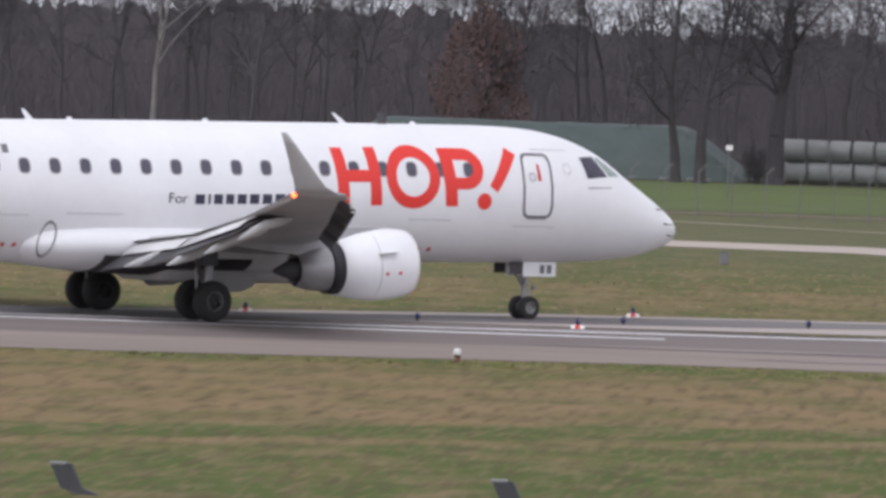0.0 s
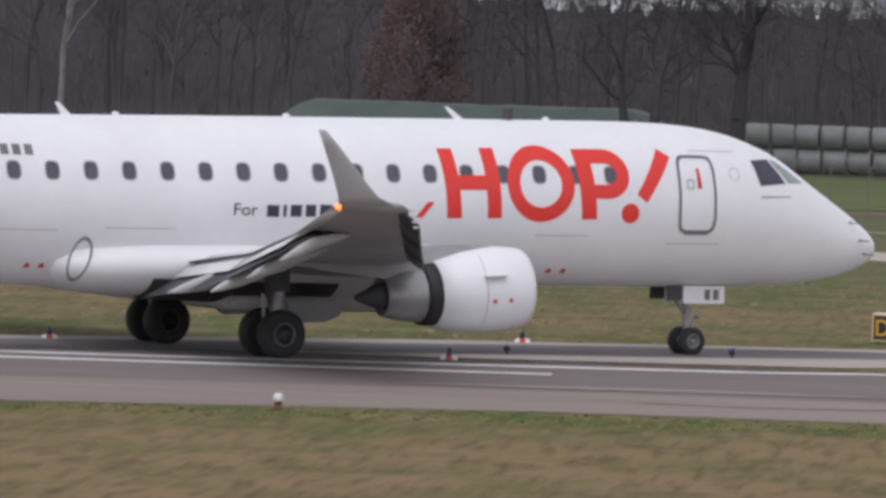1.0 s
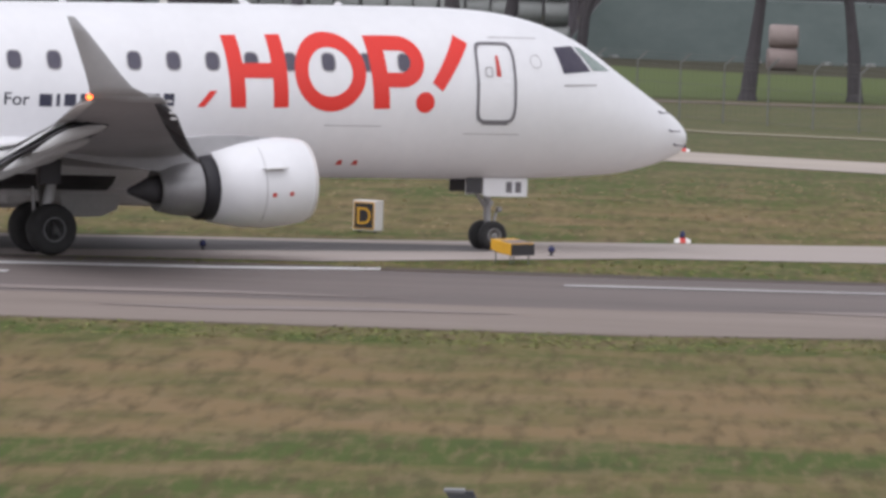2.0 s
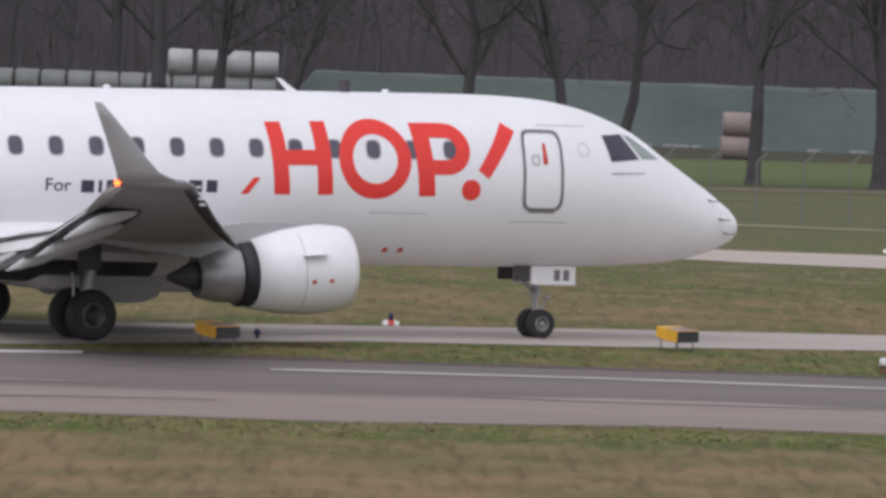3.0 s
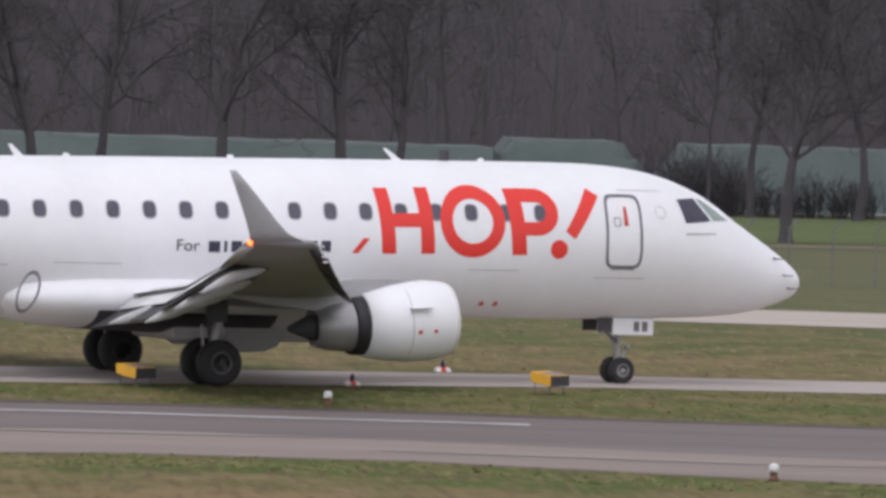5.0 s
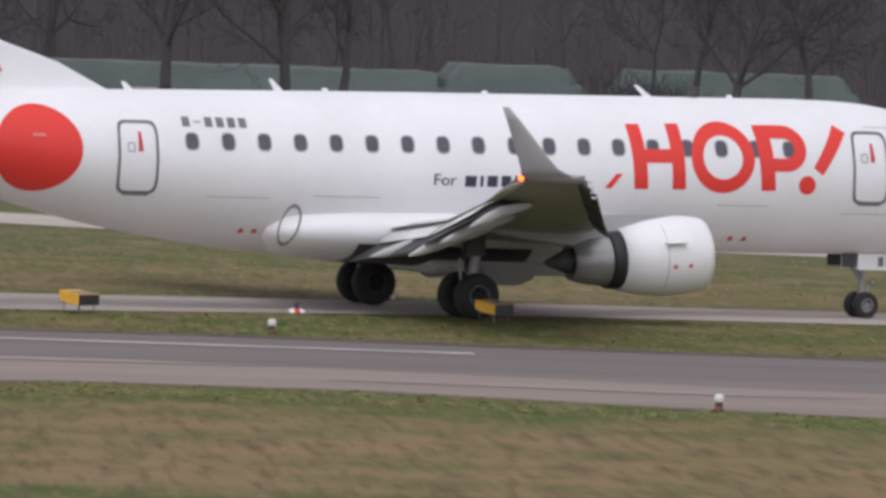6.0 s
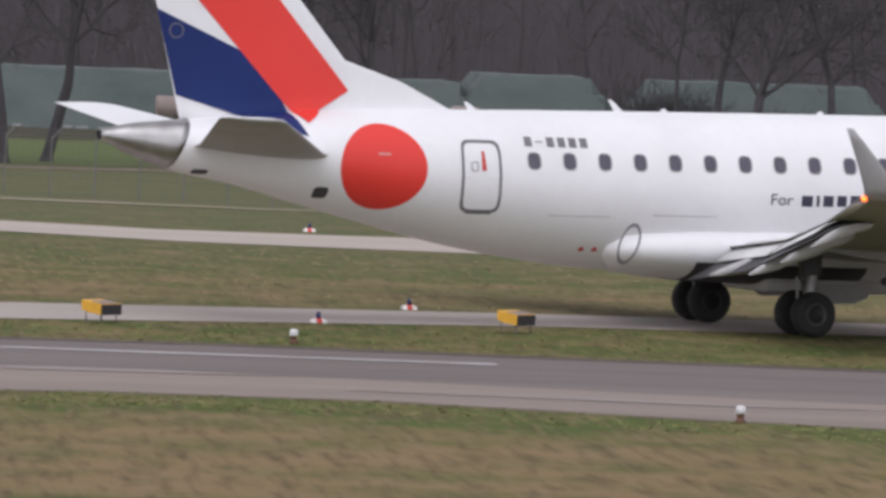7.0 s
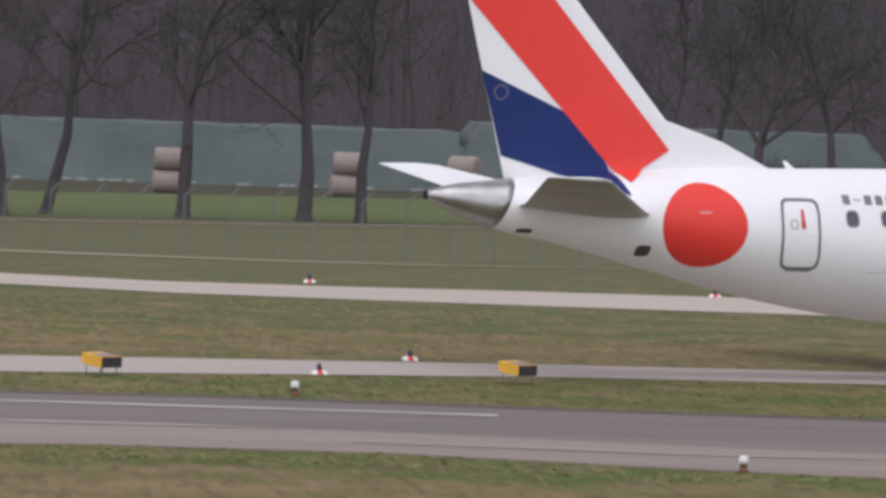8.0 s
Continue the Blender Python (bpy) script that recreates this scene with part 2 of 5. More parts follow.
M = dict(
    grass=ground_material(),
    asphalt=mat("worn_asphalt", (0.146, 0.124, 0.117), (0.222, 0.187, 0.172), rough=0.85, scale=0.25, fine=5.0, bump=0.2, stretch=(0.12, 1.2, 1), spec=0.12),
    shoulder=mat("pale_asphalt", (0.207, 0.171, 0.149), (0.303, 0.250, 0.218), rough=0.88, scale=0.3, fine=5.0, bump=0.2, stretch=(0.12, 1.0, 1), spec=0.12),
    taxi=mat("taxiway_asphalt", (0.38, 0.33, 0.30), (0.42, 0.365, 0.332), rough=0.88, scale=0.3, fine=4.0, bump=0.2, stretch=(0.15, 0.8, 1), spec=0.12),
    taxi_dark=mat("rubber_trace", (0.14, 0.13, 0.13), (0.2, 0.185, 0.182), rough=0.85, scale=0.3, fine=4.0, stretch=(0.1, 1, 1), spec=0.12),
    concrete=mat("pale_concrete", (0.38, 0.325, 0.28), (0.48, 0.42, 0.365), rough=0.9, scale=0.5, fine=6.0, stretch=(0.2, 1, 1), spec=0.12),
    dirt=mat("bare_earth", (0.13, 0.095, 0.07), (0.2, 0.15, 0.11), rough=0.95, scale=1.0, fine=8.0),
    wet_earth=mat("damp_dark_earth", (0.055, 0.038, 0.032), (0.1, 0.072, 0.056), rough=0.9, scale=1.2, fine=8.0),
    weeds=mat("rough_dark_weeds", (0.062, 0.06, 0.042), (0.088, 0.08, 0.056), rough=0.95, scale=0.5, fine=6.0, spec=0.05),
    track=mat("worn_straw_track", (0.33, 0.29, 0.215), (0.22, 0.2, 0.13), rough=0.9, scale=0.5, fine=4.0, stretch=(0.3, 1, 1), spec=0.1),
    field=mat("young_crop", (0.095, 0.122, 0.042), (0.118, 0.142, 0.058), rough=0.9, scale=0.4, fine=6.0, stretch=(0.3, 1, 1), spec=0.1),
    line=mat("worn_white_paint", (0.78, 0.77, 0.76), (0.5, 0.48, 0.47), rough=0.7, scale=0.7, fine=9.0, spec=0.12),
    faint=mat("faded_white_paint", (0.45, 0.43, 0.42), (0.24, 0.22, 0.22), rough=0.8, scale=0.5, fine=6.0, spec=0.12),
    patch=mat("pale_patched_asphalt", (0.235, 0.198, 0.183), (0.32, 0.27, 0.25), rough=0.88, scale=0.4, fine=5.0, stretch=(0.15, 1, 1), spec=0.12),
    white=mat("white_aircraft_paint", (0.84, 0.83, 0.84), (0.76, 0.75, 0.76), rough=0.38, scale=0.5, fine=5.0, coat=0.06),
    grime=mat("off_white_paint", (0.66, 0.64, 0.63), (0.5, 0.48, 0.47), rough=0.4, scale=0.8, fine=7.0, coat=0.1),
    red=mat("red_livery_paint", (0.78, 0.055, 0.042), (0.73, 0.048, 0.036), rough=0.45, scale=0.6, coat=0.05, spec=0.35),
    pink=mat("pale_pink_print", (0.7, 0.3, 0.28), (0.62, 0.22, 0.2), rough=0.4),
    blue=mat("blue_livery_paint", (0.01, 0.026, 0.14), (0.008, 0.021, 0.115), rough=0.5, scale=0.6, spec=0.3),
    navy=mat("dark_blue_lettering", (0.03, 0.03, 0.06), (0.045, 0.045, 0.07), rough=0.5),
    wing=mat("grey_wing_paint", (0.44, 0.43, 0.435), (0.33, 0.325, 0.33), rough=0.45, scale=0.8, fine=9.0),
    # near black; on flaps and belly it has shade put into the colour
    wing_dark=mat("dark_edge_and_shade", (0.07, 0.065, 0.07), (0.035, 0.032, 0.035), rough=0.5, scale=2.0),
    wing_mid=mat("mid_grey_flap", (0.22, 0.216, 0.22), (0.12, 0.118, 0.12), rough=0.45, scale=1.6, fine=12.0),
    winglet=mat("winglet_paint", (0.42, 0.41, 0.41), (0.33, 0.32, 0.32), rough=0.45, scale=1.0, fine=9.0),
    fairing=mat("grey_flap_fairing", (0.52, 0.51, 0.5), (0.38, 0.375, 0.37), rough=0.45, scale=1.4, fine=12.0),
    flap=mat("pale_grey_flap", (0.72, 0.71, 0.7), (0.58, 0.57, 0.56), rough=0.45, scale=1.4, fine=12.0),
    metal=mat("bare_metal", (0.5, 0.49, 0.48), (0.3, 0.29, 0.28), rough=0.35, metal=0.9, scale=2.0),
    # grey that carries the shade below the white tailplane
    underside_shade=mat("shaded_grey_underside", (0.44, 0.42, 0.405), (0.34, 0.325, 0.31), rough=0.5, scale=1.2, fine=9.0),
    beacon=glow("red_beacon", (1.0, 0.035, 0.03), 7.0),
    burnt=mat("heat_stained_metal", (0.42, 0.41, 0.41), (0.26, 0.25, 0.25), rough=0.4, metal=0.4, scale=2.0),
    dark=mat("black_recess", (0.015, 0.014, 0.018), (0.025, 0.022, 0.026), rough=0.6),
    rubber=mat("tyre_rubber", (0.018, 0.017, 0.018), (0.03, 0.028, 0.027), rough=0.8, scale=6.0, bump=0.2),
    hub=mat("grey_wheel_hub", (0.4, 0.39, 0.38), (0.2, 0.19, 0.18), rough=0.45, metal=0.5, scale=8.0),
    glass=mat("dark_cabin_glass", (0.08, 0.072, 0.1), (0.11, 0.1, 0.13), rough=0.08, spec=0.6),
    cockpit=mat("dark_cockpit_glass", (0.035, 0.03, 0.055), (0.07, 0.06, 0.085), rough=0.1, scale=3.0, spec=0.6),
    # glass whose base colour is painted with the sky's reflection
    screen=mat("sky_tinted_windscreen", (0.3, 0.36, 0.33), (0.22, 0.27, 0.25), rough=0.1, spec=0.8),
    vent=mat("shaded_vent", (0.07, 0.065, 0.07), (0.04, 0.037, 0.04), rough=0.7),
    seal=mat("grey_door_seal", (0.2, 0.185, 0.2), (0.14, 0.13, 0.14), rough=0.6),
    seam=mat("panel_seam", (0.45, 0.43, 0.43), (0.33, 0.31, 0.31), rough=0.6),
    nav=glow("nav_light", (1.0, 0.13, 0.02), 4.0),
    yellow=mat("yellow_sign_face", (0.75, 0.4, 0.03), (0.62, 0.32, 0.025), rough=0.5, scale=3.0),
    black=mat("black_sign_face", (0.02, 0.018, 0.022), (0.035, 0.03, 0.035), rough=0.5),
    marker_white=mat("white_marker_shell", (0.82, 0.78, 0.76), (0.68, 0.64, 0.62), rough=0.5),
    marker_red=mat("red_marker_stripe", (0.65, 0.06, 0.04), (0.5, 0.05, 0.04), rough=0.5),
    blue_lens=mat("blue_lamp_lens", (0.02, 0.022, 0.1), (0.025, 0.025, 0.07), rough=0.2),
    brown=mat("rust_brown_base", (0.15, 0.06, 0.03), (0.1, 0.05, 0.03), rough=0.7),
    post=mat("galvanised_post", (0.16, 0.16, 0.15), (0.12, 0.12, 0.11), rough=0.7),
    slab=mat("dark_weathered_concrete", (0.045, 0.045, 0.05), (0.07, 0.07, 0.073), rough=0.85, scale=3.0, fine=20.0),
    wire=mat("fence_wire", (0.13, 0.13, 0.115), (0.1, 0.1, 0.09), rough=0.6),
    tarp=mat("faded_green_tarpaulin", (0.046, 0.064, 0.058), (0.08, 0.1, 0.092), rough=0.65, scale=0.35, fine=2.0, bump=0.5),
    bale_wrap=mat("pale_bale_wrap", (0.24, 0.245, 0.232), (0.15, 0.158, 0.148), rough=0.5, scale=1.5, fine=9.0, bump=0.3, rand=0.3),
    pale_wrap=mat("white_bale_wrap", (0.46, 0.45, 0.44), (0.24, 0.24, 0.238), rough=0.5, scale=1.5, fine=9.0, bump=0.3, rand=0.3),
    straw=mat("straw_bale", (0.31, 0.25, 0.23), (0.22, 0.175, 0.16), rough=0.9, scale=2.0, fine=22.0, bump=0.5, rand=0.25),
    bark=mat("dark_bark", (0.048, 0.042, 0.045), (0.066, 0.058, 0.062), rough=0.9, scale=3.0, fine=14.0),
    # twigs paler than the near bark: distance haze is in the colour
    twig=mat("hazed_winter_twigs", (0.09, 0.08, 0.086), (0.072, 0.064, 0.07), rough=0.9, scale=0.3),
    birch=mat("birch_bark", (0.26, 0.24, 0.23), (0.12, 0.11, 0.105), rough=0.8, scale=1.0, fine=5.0),
    # russet of the dead leaves, lightened by haze mixed into the colour
    russet=mat("russet_leaves", (0.155, 0.098, 0.09), (0.125, 0.08, 0.074), rough=0.9, scale=0.5),
    # painted haze: a lighter, more even grey than the wood itself
    wood_far=mat("hazed_far_wood", (0.132, 0.118, 0.127), (0.104, 0.093, 0.101), rough=1.0, scale=0.25, fine=1.3, stretch=(1, 1, 0.25), spec=0.0),
    blade=mat("grass_blades", (0.32, 0.25, 0.14), (0.42, 0.31, 0.19), rough=0.9, scale=0.25, fine=2.0, stretch=(0.35, 1.3, 1), spec=0.1),
    moss=mat("green_grass_blades", (0.19, 0.215, 0.07), (0.23, 0.225, 0.09), rough=0.9, scale=0.3, fine=2.0, spec=0.1),
    van_red=mat("red_vehicle_paint", (0.1, 0.03, 0.03), (0.07, 0.025, 0.025), rough=0.4),
)


# ---- builders ----
def put(name, bm, material, parent=None, label="", smooth=False, at=None):
    me = bpy.data.meshes.new(name)
    bm.normal_update()
    bm.to_mesh(me)
    bm.free()
    me.materials.append(material)
    if smooth:
        me.polygons.foreach_set("use_smooth", [True] * len(me.polygons))
    ob = new(name, me)
    if at is not None:
        ob.matrix_basis = at
    if parent:
        ob.parent = parent
    if label:
        ob["label"] = label
    return ob


part = put


def arrays(name, verts, faces, material, parent=None):
    me = bpy.data.meshes.new(name)
    me.from_pydata(verts, [], faces)
    me.materials.append(material)
    ob = new(name, me)
    ob.parent = parent
    return ob


def thing(name, label, category, m=None, group=""):
    ob = new(name)
    ob.empty_display_size = 0.1
    if m is not None:
        ob.matrix_basis = m
    return tagged(ob, label, category, group)


def box(bm, x0, x1, y0, y1, z0, z1, bevel=0.0, m=None):
    g = bmesh.ops.create_cube(bm, size=1)
    vs = g["verts"]
    for v in vs:
        v.co = Vector((x0 + (v.co.x + 0.5) * (x1 - x0), y0 + (v.co.y + 0.5) * (y1 - y0), z0 + (v.co.z + 0.5) * (z1 - z0)))
    if m is not None:
        bmesh.ops.transform(bm, matrix=m, verts=vs)
    if bevel:
        es = list({e for v in vs for e in v.link_edges})
        bmesh.ops.bevel(bm, geom=es, offset=bevel, segments=2, affect="EDGES", profile=0.5)
    return bm


def tube(bm, a, b, r0, r1=None, seg=12, cap=True):
    """A straight tapered tube from a to b."""
    a, b = Vector(a), Vector(b)
    r1 = r0 if r1 is None else r1
    q = (b - a).to_track_quat("Z", "Y")
    rings = []
    for c, r in ((a, r0), (b, r1)):
        rings.append([bm.verts.new(c + q @ Vector((r * math.cos(2 * math.pi * k / seg), r * math.sin(2 * math.pi * k / seg), 0))) for k in range(seg)])
    for k in range(seg):
        bm.faces.new((rings[0][k], rings[0][(k + 1) % seg], rings[1][(k + 1) % seg], rings[1][k]))
    if cap:
        bm.faces.new(rings[0][::-1])
        bm.faces.new(rings[1])
    return bm


def loft(bm, rings, close=True, caps=(True, True)):
    """Skin a list of rings of equal length."""
    vs = [[bm.verts.new(p) for p in r] for r in rings]
    n = len(vs[0])
    for a, b in zip(vs, vs[1:]):
        for k in range(n if close else n - 1):
            bm.faces.new((a[k], a[(k + 1) % n], b[(k + 1) % n], b[k]))
    if caps[0]:
        bm.faces.new(vs[0][::-1])
    if caps[1]:
        bm.faces.new(vs[-1])
    bmesh.ops.recalc_face_normals(bm, faces=bm.faces)
    return bm


def turned(bm, profile, seg=32, axis="x", at=(0, 0, 0)):
    """Spin a profile of (along, radius) round an axis."""
    rings = []
    for s, r in profile:
        ring = []
        for k in range(seg):
            c, d = r * math.cos(2 * math.pi * k / seg), r * math.sin(2 * math.pi * k / seg)
            p = {"x": (s, c, d), "y": (c, s, d), "z": (c, d, s)}[axis]
            ring.append(Vector(p) + Vector(at))
        rings.append(ring)
    return loft(bm, rings, caps=(profile[0][1] > 0.001, profile[-1][1] > 0.001))


def strip(name, near, far, z, material, label="", parent=None, steps=1):
    """A flat sheet of ground between two lines of (x, y) with equal counts."""
    bm = bmesh.new()
    for a, b in zip(list(zip(near, far)), list(zip(near, far))[1:]):
        q = [bm.verts.new((*p, z)) for p in (a[0], b[0], b[1], a[1])]
        bm.faces.new(q)
    bmesh.ops.remove_doubles(bm, verts=bm.verts, dist=0.001)
    ob = put(name, bm, material, parent)
    if not parent:
        tagged(ob, label, "ground", kind="structure")
    return ob


def along(pts, xs):
    px, py = zip(*pts)
    return [(x, float(np.interp(x, px, py))) for x in xs]


# ---- the ground ----
bm = bmesh.new()
bmesh.ops.create_grid(bm, x_segments=60, y_segments=60, size=2500)
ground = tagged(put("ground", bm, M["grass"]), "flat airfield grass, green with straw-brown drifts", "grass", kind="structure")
XS = [-400, -60, -40, -28, -22, -15, -10, -5, 0, 5, 10, 15, 20, 26, 40, 60, 400]
NEAR = [(-400, 118), (-28, 118.2), (-22, 118.8), (-10, 122.4), (0, 122.8), (5, 124.5), (10, 124.5), (15, 122.4), (20, 120.8), (60, 119), (400, 119)]
FAR = [(-400, 138.5), (-28, 139.4), (-15, 140.0), (-5, 139.8), (0, 140.0), (5, 141.0), (10, 140.5), (15, 139.8), (22, 139.2), (60, 138.2), (400, 138.2)]
near, far = along(NEAR, XS), along(FAR, XS)
mid = [(x, a + 0.40 * (b - a)) for (x, a), (_, b) in zip(near, far)]
strip("pavement", near, mid, 0.01, M["shoulder"], "pale worn runway shoulder of old asphalt")
runway = strip("runway", mid, far, 0.01, M["asphalt"], "grey asphalt runway with painted edge lines")
strip("taxiway", [(-60, 138.6), (-28, 139.4), (-15, 140.4), (-6, 142.4), (0, 147.6), (5, 149.0), (16, 153.4), (24, 154.6), (60, 157), (400, 180)],
      [(-60, 138.7), (-27, 140.6), (-15, 148.2), (-6, 151.2), (0, 153.8), (5, 156.0), (16, 159.0), (24, 160.1), (60, 164.5), (400, 190)], 0.015, M["taxi"],
      "taxiway of pale grey asphalt curving off the runway")
strip("rubber_trace", [(-60, 134.5), (-24, 137.6), (-10, 144.0), (-3, 148.2)],
      [(-60, 136.5), (-24, 141.0), (-10, 149.0), (-3, 150.4)], 0.019, M["taxi_dark"], "darker strip along the taxiway")
for nm, m_, rows_, w in (("edge_line", "line", [(-60, 131.4), (-24, 133.6), (-11.2, 134.9)], 0.75), ("edge_line", "line", [(-60, 131.2), (-19, 136.3), (-7.6, 138.6), (-4.8, 139.9)], 0.75),
                         ("edge_line", "faint", [(-1.4, 136.4), (4.3, 137.2), (13.2, 137.0)], 0.7)):
    ob = strip(nm, rows_, [(x, y + w) for x, y in rows_], 0.022, M[m_])
    tagged(ob, "long painted white line on the runway", "marking", kind="structure")
for rows_ in ([(-14, 130.2), (-4, 130.9)], [(2, 130.6), (9, 130.9)], [(9.5, 127.0), (19, 126.4)], [(-9, 126.2), (-2, 127.2)]):
    tagged(strip("seam_line", [rows_[0], (rows_[0][0] * 0.7 + rows_[1][0] * 0.3, rows_[0][1] - 0.3), (rows_[0][0] * 0.3 + rows_[1][0] * 0.7, rows_[1][1] - 0.3), rows_[1]],
                 [(rows_[0][0], rows_[0][1] + 0.05), (rows_[0][0] * 0.65 + rows_[1][0] * 0.35, rows_[0][1] + 0.9), (rows_[0][0] * 0.35 + rows_[1][0] * 0.65, rows_[1][1] + 0.6), (rows_[1][0], rows_[1][1] + 0.05)], 0.021, M["patch"]), "faint pale joint on the runway shoulder", "marking", kind="structure")
edge = [(x, y) for x, y in zip((-14, -8, 0, 8, 15, 22, 60), np.interp((-14, -8, 0, 8, 15, 22, 60), *zip(*FAR)))]
strip("verge", edge, [(x, y + 1.1) for x, y in edge], 0.014, M["wet_earth"], "damp dark brown edge of the runway")
edge = along(NEAR, XS)
strip("verge", [(x, y - 0.35) for x, y in edge], edge, 0.006, M["dirt"], "worn brown edge of the runway")
ROADN = [(-400, 240), (-20, 213), (-9, 212), (1, 199.5), (11, 193.3), (23, 192.3), (60, 190), (400, 190)]
ROADF = [(-400, 250), (-20, 220), (-9, 220.5), (1, 207.5), (11, 201.8), (23, 203.6), (60, 202), (400, 202)]
strip("road", along(ROADN, XS), along(ROADF, XS), 0.02, M["concrete"], "pale concrete perimeter road")
PATHN = [(-400, 262), (-19, 247), (-10, 240), (2, 225.0), (8, 222.8), (14, 222.0), (19, 222.6), (24, 224.6), (27, 225.6)]
PATHW = [(-400, 1.8), (-10, 1.7), (8, 1.9), (14, 1.5), (19, 1.0), (24, 0.7), (27, 0.1)]
PX = [-400, -60, -40, -19, -15, -10, -5, 0, 2, 5, 8, 11, 14, 17, 19, 21, 24, 27]
strip("path", along(PATHN, PX), [(x, y + w) for (x, y), (_, w) in zip(along(PATHN, PX), along(PATHW, PX))], 0.02, M["track"], "narrow pale track of worn straw and gravel inside the fence")
FLDN = [(-400, 268), (-20, 266), (-11, 270), (-4, 262), (8, 263), (20, 269), (30, 275), (45, 281), (400, 300)]
FLDF = [(-400, 340), (-27, 327), (-12, 328), (-4, 309), (8, 299), (20, 305), (34, 312), (50, 328), (400, 360)]
strip("field", along(FLDN, XS), along(FLDF, XS), 0.02, M["field"], "bright green field of young crop")
strip("verge", along(FLDF, XS), [(x, max(y + 14, 336)) for x, y in along(FLDF, XS)], 0.02, M["weeds"], "rough dark weeds before the mounds")
strip("verge", along([(x, y - 6) for x, y in FLDN], XS), along([(x, y - 3.5) for x, y in FLDN], XS), 0.02, M["dirt"], "bare brown earth along the fence")


# ---- the aircraft ----
STATIONS = ((0.03, 2.26, 2.20, 0.03), (-0.02, 2.37, 2.10, 0.15), (-0.10, 2.47, 2.00, 0.27), (-0.26, 2.62, 1.89, 0.43), (-0.71, 2.93, 1.72, 0.70), (-1.22, 3.25, 1.59, 0.92),
            (-1.73, 3.57, 1.51, 1.08), (-2.49, 4.06, 1.45, 1.27), (-3.12, 4.34, 1.42, 1.38), (-3.74, 4.52, 1.40, 1.45), (-4.47, 4.64, 1.385, 1.49), (-5.69, 4.70, 1.375, 1.505),
            (-8.0, 4.69, 1.37, 1.505), (-13.0, 4.64, 1.33, 1.505), (-17.0, 4.59, 1.18, 1.505), (-19.3, 4.55, 1.25, 1.50), (-20.6, 4.53, 1.39, 1.49), (-21.9, 4.50, 1.59, 1.46), (-23.1, 4.48, 1.83, 1.38),
            (-24.95, 4.42, 2.28, 1.16), (-27.0, 4.25, 2.79, 0.80), (-28.4, 4.09, 3.06, 0.50), (-29.3, 3.99, 3.37, 0.30), (-29.9, 3.84, 3.66, 0.10))


def smooth_at(k, x):
    """Column k of the stations at x, by a cubic through its neighbours."""
    s = STATIONS
    i = max(0, min(len(s) - 2, next((j for j in range(len(s) - 1) if s[j + 1][0] <= x), len(s) - 2)))
    x0, x1 = s[i][0], s[i + 1][0]
    u = max(0, min(1, (x - x0) / (x1 - x0)))

    def slope(j):
        a, b = max(0, j - 1), min(len(s) - 1, j + 1)
        return (s[b][k] - s[a][k]) / (s[b][0] - s[a][0])
    h = x1 - x0
    return ((2 * u**3 - 3 * u**2 + 1) * s[i][k] + (u**3 - 2 * u**2 + u) * h * slope(i)
            + (-2 * u**3 + 3 * u**2) * s[i + 1][k] + (u**3 - u**2) * h * slope(i + 1))


def hull(x):
    t, b, w = (smooth_at(k, x) for k in (1, 2, 3))
    return (t + b) / 2, max(0.01, (t - b) / 2), max(0.01, w)


def side_y(x, z):
    c, h, w = hull(x)
    return -w * math.sqrt(max(0.0, 1 - min(1, abs((z - c) / h)) ** 2))


def sheet(corners, nu=8, nv=8, lift=0.006, surf=None):
    """A thin sheet on the right-hand side, between four (x, z) corners."""
    surf = surf or side_y
    bm = bmesh.new()
    g = []
    for j in range(nv + 1):
        row = []
        for i in range(nu + 1):
            u, v = i / nu, j / nv
            x, z = (sum(w * c[k] for w, c in zip(((1 - u) * (1 - v), u * (1 - v), u * v, (1 - u) * v), corners)) for k in (0, 1))
            row.append(bm.verts.new((x, surf(x, z) - lift, z)))
        g.append(row)
    for j in range(nv):
        for i in range(nu):
            bm.faces.new((g[j][i], g[j][i + 1], g[j + 1][i + 1], g[j + 1][i]))
    return bm


def ring_sheet(cx, cz, rx, rz, inner=0.0, seg=48, rad=6, lift=0.006, power=2.0, a0=0.0, a1=360.0, surf=None):
    """A disc, ring or rounded frame on the right-hand side; power over 2 squares it off."""
    surf = surf or side_y
    bm = bmesh.new()
    rows = []
    full = abs(a1 - a0) >= 359
    for i in range(seg + (0 if full else 1)):
        a = radians(a0 + (a1 - a0) * i / seg)
        c, s = math.cos(a), math.sin(a)
        c, s = (math.copysign(abs(v) ** (2 / power), v) for v in (c, s))
        row = []
        for j in range(rad + 1):
            f = inner + (1 - inner) * j / rad
            f = max(f, 0.001)
            x, z = cx + rx * f * c, cz + rz * f * s
            row.append(bm.verts.new((x, surf(x, z) - lift, z)))
        rows.append(row)
    n = len(rows)
    for i in range(n if full else n - 1):
        for j in range(rad):
            bm.faces.new((rows[i][j], rows[(i + 1) % n][j], rows[(i + 1) % n][j + 1], rows[i][j + 1]))
    return bm


